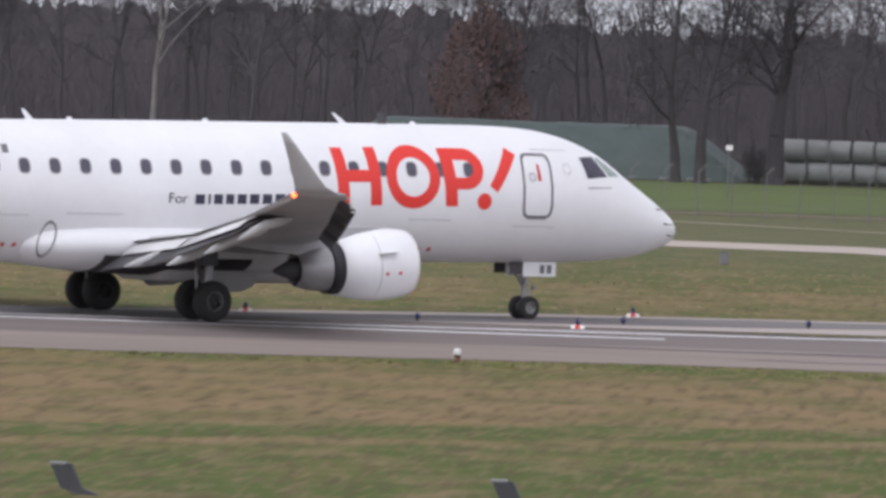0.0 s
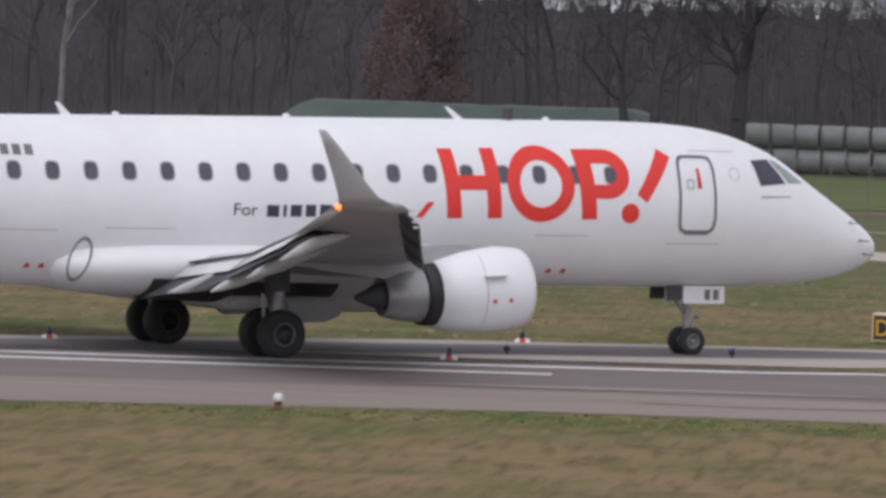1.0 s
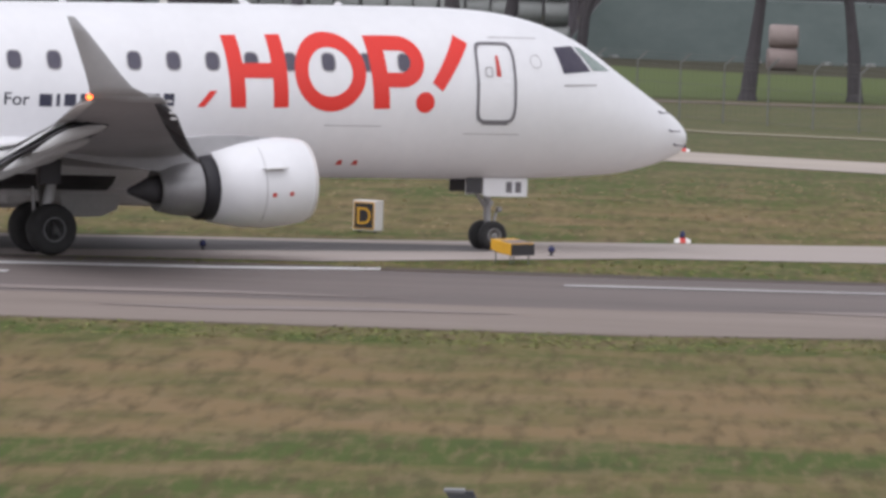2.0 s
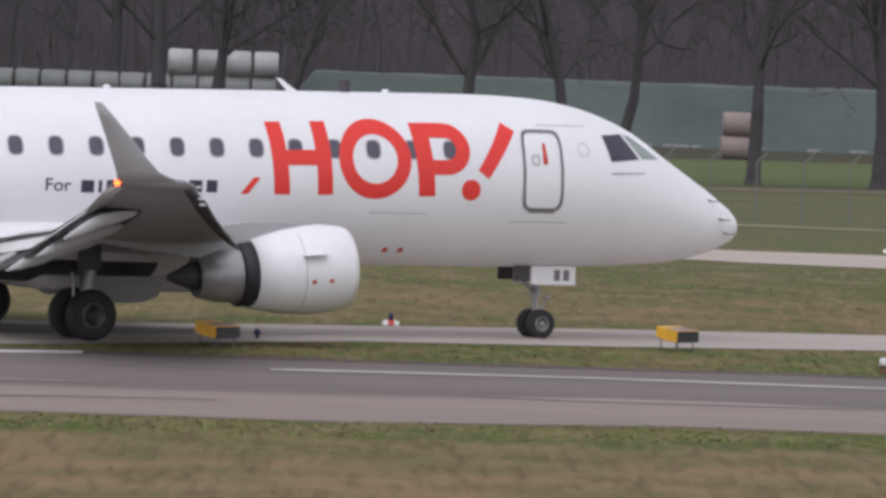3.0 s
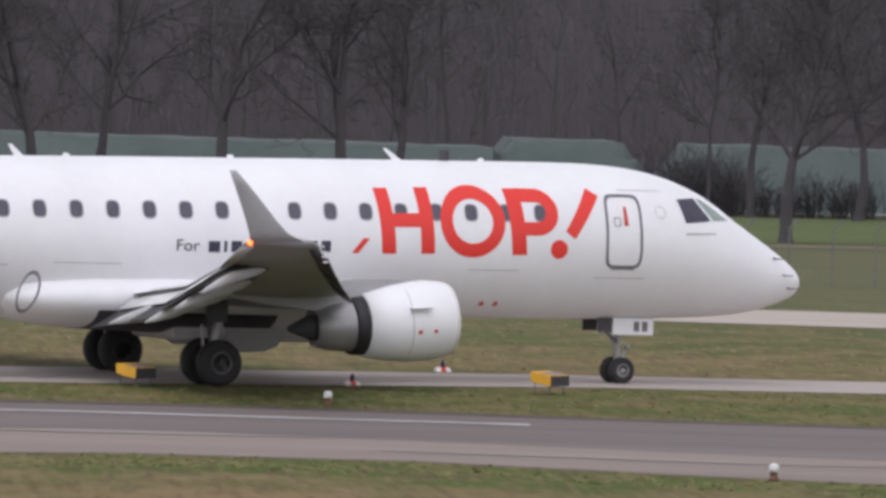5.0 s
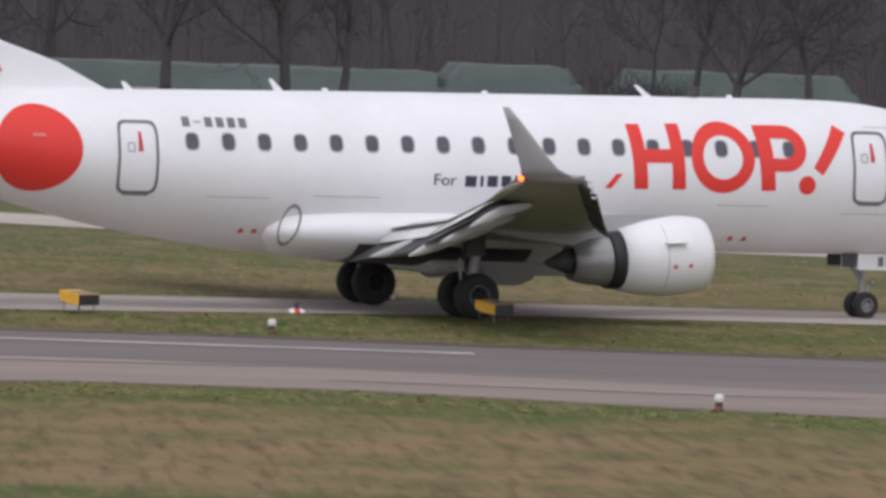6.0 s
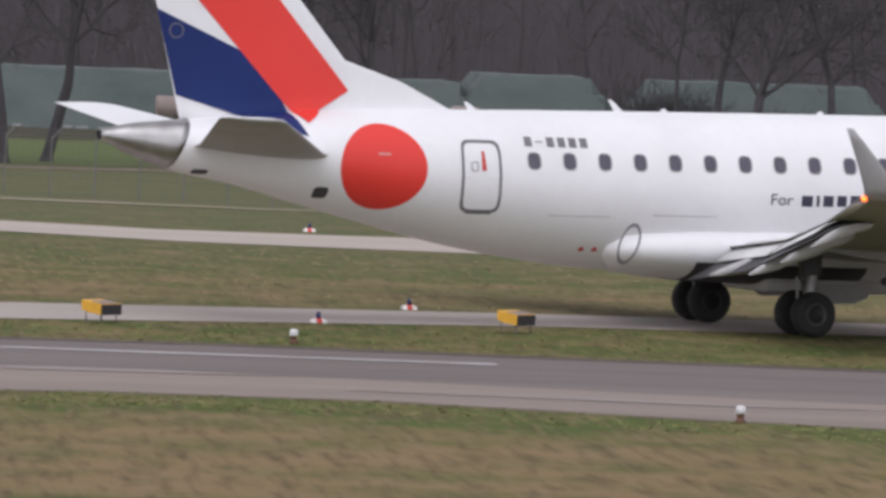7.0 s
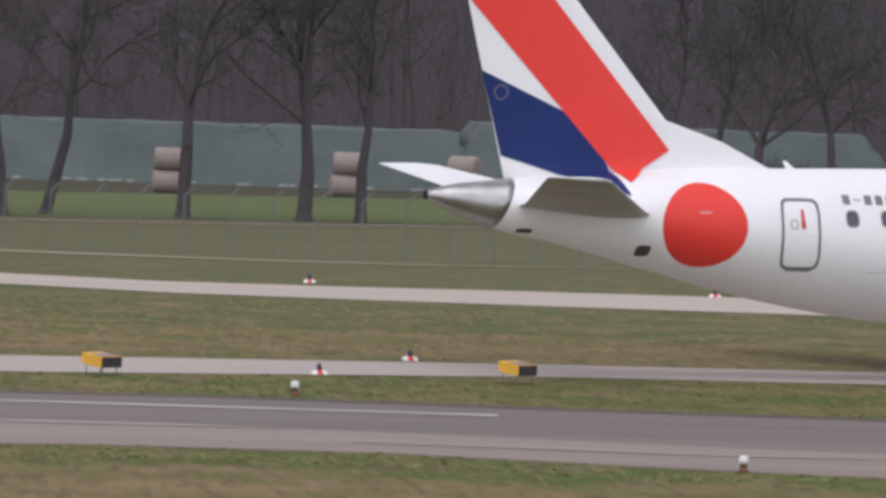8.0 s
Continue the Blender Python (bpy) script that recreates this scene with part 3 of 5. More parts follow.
def frame_sheet(cx, cz, rx, rz, width, power=6.0, lift=0.006):
    """A rounded outline of even width."""
    bm = bmesh.new()
    rows = []
    for i in range(56):
        a = 2 * math.pi * i / 56
        c, s = (math.copysign(abs(v) ** (2 / power), v) for v in (math.cos(a), math.sin(a)))
        row = []
        for d in (0, width):
            x, z = cx + (rx - d) * c, cz + (rz - d) * s
            row.append(bm.verts.new((x, side_y(x, z) - lift, z)))
        rows.append(row)
    for i in range(56):
        b = rows[(i + 1) % 56]
        bm.faces.new((rows[i][0], b[0], b[1], rows[i][1]))
    return bm


def aerofoil(le, te, thick, n=12, droop=0.0):
    """A closed section from leading to trailing edge, both 3D points; thickness along z."""
    le, te = Vector(le), Vector(te)
    up, low = [], []
    for k in range(n + 1):
        s = 0.5 - 0.5 * math.cos(math.pi * k / n)
        t = thick * (2.97 * math.sqrt(s) - 1.26 * s - 3.52 * s**2 + 2.84 * s**3 - 1.03 * s**4) * 0.5
        p = le.lerp(te, s)
        up.append(p + Vector((0, 0, t + 0.002)))
        low.append(p - Vector((0, 0, t * 0.8 + 0.002)))
    return up + low[::-1]


def aircraft():
    a = thing("airliner", "white twin-engine regional jet with red shapes, taxiing with flaps lowered", "airplane")
    # fuselage
    bm = bmesh.new()
    rings = []
    for i in range(121):
        u = i / 120
        x = 0.03 - 29.93 * (0.35 * u + 0.65 * (u * u * (3 - 2 * u)))
        c, h, w = hull(x)
        rings.append([(x, w * math.cos(2 * math.pi * k / 56), c + h * math.sin(2 * math.pi * k / 56)) for k in range(56)])
    fus = part("fuselage", loft(bm, rings), M["white"], a, "glossy white fuselage, slightly soiled", True)
    # tail cone in bare metal over the end of the hull
    bm = bmesh.new()
    rings = []
    for x in np.linspace(-28.05, -29.93, 14):
        c, h, w = hull(float(x))
        ring = []
        for k in range(40):
            cs, sn = math.cos(2 * math.pi * k / 40), math.sin(2 * math.pi * k / 40)
            # the joint leans forward at the top
            xs_ = float(x) - 0.22 * (1 - sn) * (float(x) + 29.93) / 1.88
            c, h, w = hull(xs_)
            ring.append((xs_, (w + 0.012) * cs, c + (h + 0.012) * sn))
        rings.append(ring)
    cone = part("tail_cone", loft(bm, rings), M["metal"], a, "bare metal tail cone", True)
    bm = bmesh.new()
    part("exhaust_pipe", turned(bm, [(-29.8, 0.1), (-29.97, 0.1), (-29.97, 0.07), (-29.85, 0.07)], 20, at=(0, 0, 3.75)), M["dark"], cone, "sooty exhaust")
    # belly fairing between the wings
    bm = bmesh.new()
    rings = []
    for x, hw, zt, zb in ((-9.0, 0.9, 1.75, 1.30), (-9.8, 1.35, 1.95, 1.18), (-11, 1.62, 2.2, 1.08), (-13, 1.74, 2.36, 1.02), (-15, 1.76, 2.42, 1.02), (-17, 1.72, 2.4, 1.08),
                          (-18.2, 1.66, 2.28, 1.2), (-18.55, 1.58, 2.2, 1.3), (-18.9, 1.15, 2.0, 1.5)):
        c, h = (zt + zb) / 2, (zt - zb) / 2
        ring = []
        for k in range(40):
            cs, sn = math.cos(2 * math.pi * k / 40), math.sin(2 * math.pi * k / 40)
            ring.append((x, 0.95 * hw * math.copysign(abs(cs) ** 0.9, cs), c - 0.05 + h * math.copysign(abs(sn) ** 0.95, sn)))
        rings.append(ring)
    fair_rings = rings
    fair = part("belly_fairing", loft(bm, rings), M["white"], a, "white belly fairing", True)
    bm = bmesh.new()
    loft(bm, [[(r[k][0], r[k][1] * 1.008, r[k][2] - 0.012) for k in range(22, 39)] + [(r[k][0], r[k][1] * 0.97, r[k][2] + 0.03) for k in range(38, 21, -1)] for r in fair_rings[3:6]])
    # wheel wells, widened into a dark skin that paints the belly's shade
    part("wheel_well", bm, M["wing_dark"], fair, "dark wheel well panels with the belly's shade put into their colour")
    bm = ring_sheet(-18.6, 1.82, 0.24, 0.44, 0.82, 40, 2, 0.0, surf=lambda x, z: -1.60 + 0.5 * max(0.0, abs(z - 1.82) - 0.15) ** 2)
    for v in bm.verts:
        v.co.x += 0.3 * (v.co.z - 1.82)
    part("fairing_rim", bm, M["seal"], fair, "dark rim at the fairing's end")
    # cabin windows
    xs = [-20.76 + 0.8125 * i for i in range(9)] + [-13.43 + 0.8125 * i for i in range(9)]
    for x in xs:
        z = 3.50 + (x + 20.76) * 0.0108
        w = part("window", ring_sheet(x, z, 0.138, 0.165, 0.0, 24, 3, 0.008, 2.9), M["glass"], a, "small rounded cabin window")
        part("window_surround", frame_sheet(x, z, 0.16, 0.188, 0.022, 2.9, 0.009), M["seam"], w)
    # doors
    for nm, x0, x1, z0, z1 in (("front_door", -5.39, -4.55, 2.54, 4.07), ("rear_door", -22.39, -21.53, 2.41, 3.89)):
        cx, cz, rx, rz = (x0 + x1) / 2, (z0 + z1) / 2, (x1 - x0) / 2, (z1 - z0) / 2
        d = part("door", ring_sheet(cx, cz, rx - 0.03, rz - 0.03, 0.0, 48, 8, 0.004, 8), M["white"], a, "white service door with grey seal")
        part("door_seal", frame_sheet(cx, cz, rx + 0.015, rz + 0.015, 0.055, 7, 0.024), M["seal"], d, "grey seal")
        part("door_handle", sheet([(cx + 0.0, cz + 0.12), (cx + 0.10, cz + 0.12), (cx + 0.07, cz + 0.52), (cx + 0.01, cz + 0.52)], 2, 4, 0.026), M["marker_red"], d, "red handle marking")
        part("door_window", frame_sheet(cx - 0.16, cz + 0.2, 0.085, 0.1, 0.025, 4, 0.026), M["seam"], d)
        part("door_step", sheet([(cx - 0.28, z0 - 0.05), (cx + 0.28, z0 - 0.05), (cx + 0.28, z0), (cx - 0.28, z0)], 4, 2, 0.02), M["seal"], d)
    # cockpit glazing
    cw = part("cockpit_window", sheet([(-3.43, 3.50), (-2.74, 3.55), (-3.04, 4.03), (-3.54, 4.0)], 8, 8, 0.01), M["cockpit"], a, "dark cockpit side window")
    part("cockpit_window", sheet([(-2.66, 3.56), (-2.16, 3.56), (-2.80, 3.99), (-2.97, 4.02)], 8, 8, 0.012), M["screen"], a, "windscreen with the pale sky's reflection put into its colour")
    part("name_bar", sheet([(-3.45, 3.25), (-2.65, 3.27), (-2.65, 3.30), (-3.45, 3.29)], 6, 1, 0.008), M["seam"], a, "small grey writing bar")
    # red shapes on the side
    bars = (((-10.62, 2.74), (-10.30, 2.74), (-10.42, 4.11), (-10.74, 4.10)), ((-9.72, 2.75), (-9.41, 2.76), (-9.49, 4.14), (-9.80, 4.13)), ((-10.40, 3.30), (-9.70, 3.31), (-9.70, 3.60), (-10.40, 3.58)),
            ((-7.60, 2.76), (-7.26, 2.77), (-7.38, 4.16), (-7.73, 4.15)), ((-6.36, 3.28), (-6.14, 3.12), (-5.50, 4.04), (-5.76, 4.20)),
            ((-7.45, 3.88), (-7.0, 3.88), (-7.0, 4.16), (-7.45, 4.16)), ((-7.40, 3.18), (-7.0, 3.18), (-7.0, 3.46), (-7.40, 3.46)),
            ((-11.32, 2.74), (-11.17, 2.74), (-10.92, 3.05), (-11.07, 3.05)))
    for c in bars:
        part("red_bar", sheet(c, 6, 14, 0.011), M["red"], a, "red painted bar")
    part("red_ring", ring_sheet(-8.53, 3.45, 0.755, 0.755, 0.62, 64, 4, 0.011), M["red"], a, "red painted ring")
    part("red_bow", ring_sheet(-7.02, 3.67, 0.50, 0.49, 0.42, 32, 4, 0.0115, 2, -90, 90), M["red"], a, "red painted half ring")
    part("red_dot", ring_sheet(-6.51, 2.90, 0.20, 0.20, 0, 32, 4, 0.011), M["red"], a, "red painted dot")
    part("red_disc", ring_sheet(-24.09, 3.28, 0.93, 0.895, 0, 64, 16, 0.012), M["red"], a, "large red disc at the tail")
    part("disc_mark", sheet([(-24.22, 3.53), (-23.95, 3.53), (-23.95, 3.58), (-24.22, 3.58)], 4, 2, 0.02), M["pink"], a, "small pale writing bar")
    # writing that is drawn as bars
    x = -14.58
    for wd in (0.26, 0.07, 0.24, 0.22, 0.25, 0.26, 0.26, 0.27, 0.22):
        part("letter_bar", sheet([(x, 2.70 + (x + 14.6) * 0.02), (x + wd, 2.70 + (x + 14.6) * 0.02), (x + wd, 2.93 + (x + 14.6) * 0.02), (x, 2.93 + (x + 14.6) * 0.02)], 2, 3, 0.011), M["navy"], a, "dark writing bar")
        x += wd + 0.09
    for i in range(6):
        x = -20.93 + 0.255 * i
        zz = (3.8, 4.0) if i != 1 else (3.88, 3.92)
        part("letter_bar", sheet([(x, zz[0]), (x + 0.17, zz[0]), (x + 0.17, zz[1]), (x, zz[1])], 2, 3, 0.011), M["seam"] if i == 1 else M["seal"], a, "grey registration bar")
    cu = bpy.data.curves.new("word", "FONT")
    cu.body, cu.size, cu.extrude = "For", 0.34, 0.003
    tmp = new("word_tmp", cu)
    me = bpy.data.meshes.new_from_object(tmp.evaluated_get(bpy.context.evaluated_depsgraph_get()))
    bpy.data.objects.remove(tmp)
    for v in me.vertices:
        px, pz = -15.32 + v.co.x * 1.12, 2.72 + v.co.y
        v.co = (px, side_y(px, pz) - 0.011, pz)
    me.materials.append(M["navy"])
    word = new("word", me)
    word.parent = a
    word["label"] = "dark painted word For"
    # small marks and panel seams
    for x, z in ((-8.08, 1.70), (-7.75, 1.70), (-19.5, 1.66), (-19.2, 1.66)):
        part("red_mark", sheet([(x, z - 0.04), (x + 0.13, z - 0.04), (x + 0.10, z + 0.05), (x + 0.02, z + 0.05)], 2, 2, 0.012), M["marker_red"], a, "small red warning mark")
    for x0, x1, z in ((-8.6, -7.4, 2.42), (-5.6, -4.4, 2.3), (-18.0, -16.5, 2.02 + 0.4), (-20.4, -19.0, 2.36), (-5.0, -3.9, 4.16)):
        part("panel_seam", sheet([(x0, z), (x1, z), (x1, z + 0.015), (x0, z + 0.015)], 8, 1, 0.007), M["seam"], a)
    for x, z, rx, rz in ((-25.33, 2.70, 0.15, 0.12), (-27.85, 3.05, 0.16, 0.05)):
        part("vent", ring_sheet(x, z, rx, rz, 0, 24, 3, 0.012, 4), M["vent"], a, "dark vent opening")
    for x, z in ((-0.95, 2.78), (-0.72, 2.42), (-0.55, 2.14)):
        bm = bmesh.new()
        y = side_y(x, z)
        tube(bm, (x, y, z), (x + 0.02, y - 0.1, z - 0.02), 0.02, 0.016, 8)
        tube(bm, (x - 0.02, y - 0.1, z - 0.02), (x + 0.2, y - 0.1, z - 0.02), 0.016, 0.01, 8)
        part("probe", bm, M["seal"], a, "small air probe")
    part("crest", frame_sheet(-4.05, 3.72, 0.13, 0.13, 0.014, 2, 0.01), M["seam"], a)
    # blade aerials and beacon on the roof
    for x, hgt, back in ((-9.62, 0.24, 0.3), (-18.22, 0.24, 0.2), (-21.6, 0.16, 0.14)):
        z = smooth_at(1, x)
        bm = bmesh.new()
        loft(bm, [[(x + 0.1, -0.02, z - 0.03), (x - 0.12, -0.02, z - 0.03), (x - 0.12, 0.02, z - 0.03), (x + 0.1, 0.02, z - 0.03)],
                  [(x - back, -0.008, z + hgt), (x - back - 0.08, -0.008, z + hgt), (x - back - 0.08, 0.008, z + hgt), (x - back, 0.008, z + hgt)]])
        part("aerial", bm, M["white"], a, "white blade aerial")
    z = smooth_at(1, -8.57)
    beacon = part("beacon", turned(bmesh.new(), [(z - 0.02, 0.08), (z + 0.03, 0.085), (z + 0.16, 0.085), (z + 0.19, 0.05), (z + 0.195, 0.0)], 20, "z", (-8.57, 0, 0)), M["beacon"], a, "red flashing beacon lamp", True)
    # added screen, no part of the beacon; it blocks the steady glow
    bm = bmesh.new()
    loft(bm, [[(r * math.cos(radians(q)), r * math.sin(radians(q)), h) for r, q in [(0.115, 50 + 260 * k / 20) for k in range(21)] + [(0.1, 50 + 260 * k / 20) for k in range(20, -1, -1)]] for h in (-0.04, 0.22)])
    turned(bm, [(0.22, 0.116), (0.232, 0.1), (0.236, 0.0)], 20, "z")
    SHUTTER.append((part("shutter", bm, M["vent"], beacon, "added dark shutter that hides the lamp except for one flash", at=Matrix.Translation((-8.57, 0, z))), (-8.57, 0, z)))
    for x in (-7.7, -13.5, -17.2):
        z = smooth_at(1, x)
        bm = bmesh.new()
        turned(bm, [(z - 0.015, 0.06), (z + 0.03, 0.08), (z + 0.06, 0.04), (z + 0.065, 0.0)], 16, "z", (x, 0, 0))
        part("roof_lamp", bm, M["white"], a)
    # fin
    def fin_edges(z):
        le = float(np.interp(z, (4.3, 4.51, 5.03, 5.45, 9.5), (-21.6, -22.19, -23.26, -24.55, -28.02)))
        te = float(np.interp(z, (3.9, 9.5), (-28.15, -29.55)))
        return le, te

    def fin_half(x, z):
        le, te = fin_edges(z)
        core = float(np.interp(z, (4.3, 5.45, 9.5), (-24.0, -24.55, -28.02)))
        s = max(0.0, min(1.0, (x - core) / (te - core)))
        t = 0.34 * float(np.interp(z, (4, 9.5), (1, 0.45)))
        body = t * 0.5 * (2.97 * math.sqrt(s) - 1.26 * s - 3.52 * s**2 + 2.84 * s**3 - 1.03 * s**4)
        return max(body, 0.05 if x > core else 0.0)
    bm = bmesh.new()
    rings = []
    for z in (3.9, 4.3, 4.51, 4.75, 5.03, 5.25, 5.45, 5.7, 6.2, 6.8, 7.5, 8.2, 9.0, 9.4, 9.5):
        le, te = fin_edges(z)
        xs_ = [le + (te - le) * (0.5 - 0.5 * math.cos(math.pi * k / 24)) for k in range(25)]
        k = 0.5 if z == 9.5 else 1.0
        rings.append([(x, -fin_half(x, z) * k, z) for x in xs_] + [(x, fin_half(x, z) * k + 0.001, z) for x in xs_[::-1]])
    fin = part("fin", loft(bm, rings), M["white"], a, "white tail fin with red and blue fields", True)
    fs = lambda x, z: min(-fin_half(x, z), side_y(x, z) if z < smooth_at(1, x) else 0) - 0.035 * max(0.0, 1 - abs(z - smooth_at(1, x) + 0.1) / 0.35)
    part("red_field", sheet([(-25.60, 4.14), (-24.50, 4.82), (-27.50, 8.25), (-29.26, 8.05)], 40, 80, 0.02, fs), M["red"], fin, "broad red diagonal band")
    part("blue_field", sheet([(-28.30, 4.62), (-25.66, 3.86), (-26.35, 5.32), (-28.79, 6.40)], 70, 50, 0.016, fs), M["blue"], fin, "dark blue field")
    part("emblem_ring", ring_sheet(-28.35, 5.95, 0.16, 0.16, 0.85, 32, 1, 0.022, surf=fs), M["seal"], fin)
    # wings, tailplanes, engines and gear, each side
    for s in (-1, 1):
        bm = bmesh.new()
        W = ((0.9, -10.9, -16.5, 1.72, 0.66), (1.5, -11.25, -16.3, 1.78, 0.62), (4.4, -12.8, -16.3, 2.08, 0.42), (8.4, -14.95, -17.35, 2.60, 0.27), (12.0, -16.85, -18.4, 3.2, 0.17), (12.4, -17.15, -18.45, 3.27, 0.12))
        rings = [aerofoil((le, s * y, z), (te, s * y, z + 0.02), t, 14) for y, le, te, z, t in W]
        wing = part("wing", loft(bm, rings), M["wing"], a, "grey swept wing", True)
        # winglet
        bm = bmesh.new()
        rings = []
        for u in (0, 0.12, 0.3, 0.55, 0.8, 1.0):
            y = 12.38 + 0.42 * u ** 0.6
            z = 3.27 + 1.35 * u
            le, te = float(np.interp(u, (0, 0.12, 0.3, 0.55, 0.8, 1), (-17.3, -17.72, -18.0, -18.34, -18.68, -18.97))), -18.45 - 0.66 * u
            n = 10
            ring = []
            for sg in (1, -1):
                for k in (range(n + 1) if sg == 1 else range(n, -1, -1)):
                    f = 0.5 - 0.5 * math.cos(math.pi * k / n)
                    ring.append((le + (te - le) * f, s * (y + sg * (0.05 * math.sin(math.pi * f) ** 0.7 + 0.003)), z))
            rings.append(ring)
        part("winglet", loft(bm, rings), M["winglet"], wing, "grey upturned winglet", True)
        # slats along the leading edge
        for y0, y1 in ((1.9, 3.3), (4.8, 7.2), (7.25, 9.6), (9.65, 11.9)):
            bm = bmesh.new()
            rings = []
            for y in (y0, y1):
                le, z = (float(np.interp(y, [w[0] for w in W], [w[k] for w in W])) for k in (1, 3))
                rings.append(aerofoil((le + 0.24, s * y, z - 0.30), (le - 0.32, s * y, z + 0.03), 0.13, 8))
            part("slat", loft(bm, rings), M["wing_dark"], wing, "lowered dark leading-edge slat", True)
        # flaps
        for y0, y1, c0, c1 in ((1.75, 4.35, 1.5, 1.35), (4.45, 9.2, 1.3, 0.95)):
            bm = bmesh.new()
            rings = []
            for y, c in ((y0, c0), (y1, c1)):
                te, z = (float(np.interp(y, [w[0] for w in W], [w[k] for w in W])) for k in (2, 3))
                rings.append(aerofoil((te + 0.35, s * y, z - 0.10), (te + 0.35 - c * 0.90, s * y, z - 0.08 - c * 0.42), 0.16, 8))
            # the flap is coloured dark as though it lay in shade
            part("flap", loft(bm, rings), M["wing_dark"], wing, "lowered grey flap with shade put into its colour", True)
            bm = bmesh.new()
            rings = []
            for y in (y0, y1):
                te, z = (float(np.interp(y, [w[0] for w in W], [w[k] for w in W])) for k in (2, 3))
                rings.append(aerofoil((te + 0.95, s * y, z - 0.1), (te + 0.12, s * y, z - 0.16), 0.2, 6))
            for dx, dz, ch in ((0.46, 0.13, 0.44), (-0.06, -0.10, 0.34)):
                bp = bmesh.new()
                rp = []
                for y in (y0 + 0.05, y1 - 0.05):
                    te, z = (float(np.interp(y, [w[0] for w in W], [w[k] for w in W])) for k in (2, 3))
                    rp.append(aerofoil((te + dx, s * y, z + dz), (te + dx - ch, s * y, z + dz - 0.22), 0.05, 5))
                part("spoiler", loft(bp, rp), M["flap"], wing, "pale panel along the trailing edge", True)
            # solid black strip that paints the slot's shade
            part("flap_cove", loft(bm, rings), M["dark"], wing, "black strip painted as the shade in the flap slot", True)
        bm = bmesh.new()
        rings = [aerofoil((float(np.interp(y, [w[0] for w in W], [w[2] for w in W])) + 0.3, s * y, float(np.interp(y, [w[0] for w in W], [w[3] for w in W])) + 0.03),
                          (float(np.interp(y, [w[0] for w in W], [w[2] for w in W])) - 0.12, s * y, float(np.interp(y, [w[0] for w in W], [w[3] for w in W])) - 0.1), 0.07, 6) for y in (9.3, 11.8)]
        part("aileron", loft(bm, rings), M["flap"], wing, "", True)
        for k in range(4):
            part("slat_track", box(bmesh.new(), -16.72 - 0.03 * k, -16.62 - 0.03 * k, s * 11.96 - 0.03, s * 11.96 + 0.03, 2.86 + 0.1 * k, 2.90 + 0.1 * k, 0.006), M["flap"], wing, "small pale slat bracket")
        # flap track fairings
        for y, xe, ze in ((3.5, -17.6, 1.28), (5.6, -17.7, 1.40), (7.9, -18.08, 1.76), (9.9, -18.4, 2.16)):
            z = float(np.interp(y, [w[0] for w in W], [w[3] for w in W]))
            te = float(np.interp(y, [w[0] for w in W], [w[2] for w in W]))
            st = Vector((te + 0.8, s * y, z - 0.2))
            md = Vector((te + 0.08, s * y, z - 0.36))
            en = Vector((xe, s * y, ze))
            bm = bmesh.new()
            rings = []
            for u, r in ((v, q * (1.0 if y < 7 else 0.85 if y < 9 else 0.68)) for v, q in ((0, 0.02), (0.08, 0.07), (0.25, 0.11), (0.5, 0.125), (0.72, 0.115), (0.9, 0.06), (1, 0.008))):
                p = st.lerp(md, u / 0.5) if u < 0.5 else md.lerp(en, (u - 0.5) / 0.5)
                rings.append([p + Vector((0, 0.9 * r * math.cos(2 * math.pi * k / 14), 1.35 * r * math.sin(2 * math.pi * k / 14))) for k in range(14)])
            part("flap_fairing", loft(bm, rings), M["fairing"], wing, "grey canoe-shaped flap fairing", True)
        bm = bmesh.new()
        bmesh.ops.create_icosphere(bm, subdivisions=2, radius=0.055, matrix=Matrix.Translation((-18.42, s * 12.3, 3.24)))
        part("nav_light", bm, M["nav"], wing, "glowing orange wing-tip light")
        # tailplane
        bm = bmesh.new()
        rings = [aerofoil((le, s * y, z), (te, s * y, zt), t, 10) for y, le, te, z, zt, t in ((0.35, -24.75, -28.0, 3.42, 3.56, 0.3), (0.8, -24.98, -28.13, 3.45, 3.60, 0.32), (1.25, -25.45, -28.2, 3.52, 3.65, 0.3), (4.75, -27.7, -29.15, 4.22, 4.26, 0.13), (4.95, -27.95, -29.17, 4.27, 4.29, 0.07))]
        tail = part("tailplane", loft(bm, rings), M["white"], a, "white tailplane", True)
        # lower skin painted greyer than the top to stand for shade
        part("underside", loft(bmesh.new(), [[Vector(p) - Vector((0, 0, 0.005)) for p in r[11:]] + [Vector(p) + Vector((0, 0, 0.006)) for p in r[:10:-1]] for r in rings]), M["underside_shade"], tail, "grey underside with its shade put into the colour", True)
        # engine
        eng = part("nacelle", turned(bmesh.new(), [(-10.6, 0.55), (-10.33, 0.6), (-10.2, 0.66), (-10.14, 0.71), (-10.16, 0.745), (-10.28, 0.785), (-10.6, 0.825), (-11.0, 0.84), (-11.5, 0.79), (-12.1, 0.665), (-12.1, 0.6), (-11.6, 0.6)], 48,
                                  at=(0, 0, 0)), M["white"], a, "white engine nacelle", True)
        tilt = Matrix.Translation((-0.1, s * 3.9, 1.43)) @ Matrix.Translation((-11, 0, 0)) @ Matrix.Rotation(radians(-4.0), 4, "Y") @ Matrix.Translation((11, 0, 0))
        eng.matrix_basis = tilt
        part("inlet_lip", turned(bmesh.new(), [(-10.33, 0.602), (-10.2, 0.662), (-10.137, 0.712), (-10.155, 0.748), (-10.22, 0.772)], 48), M["marker_white"], eng, "", True)
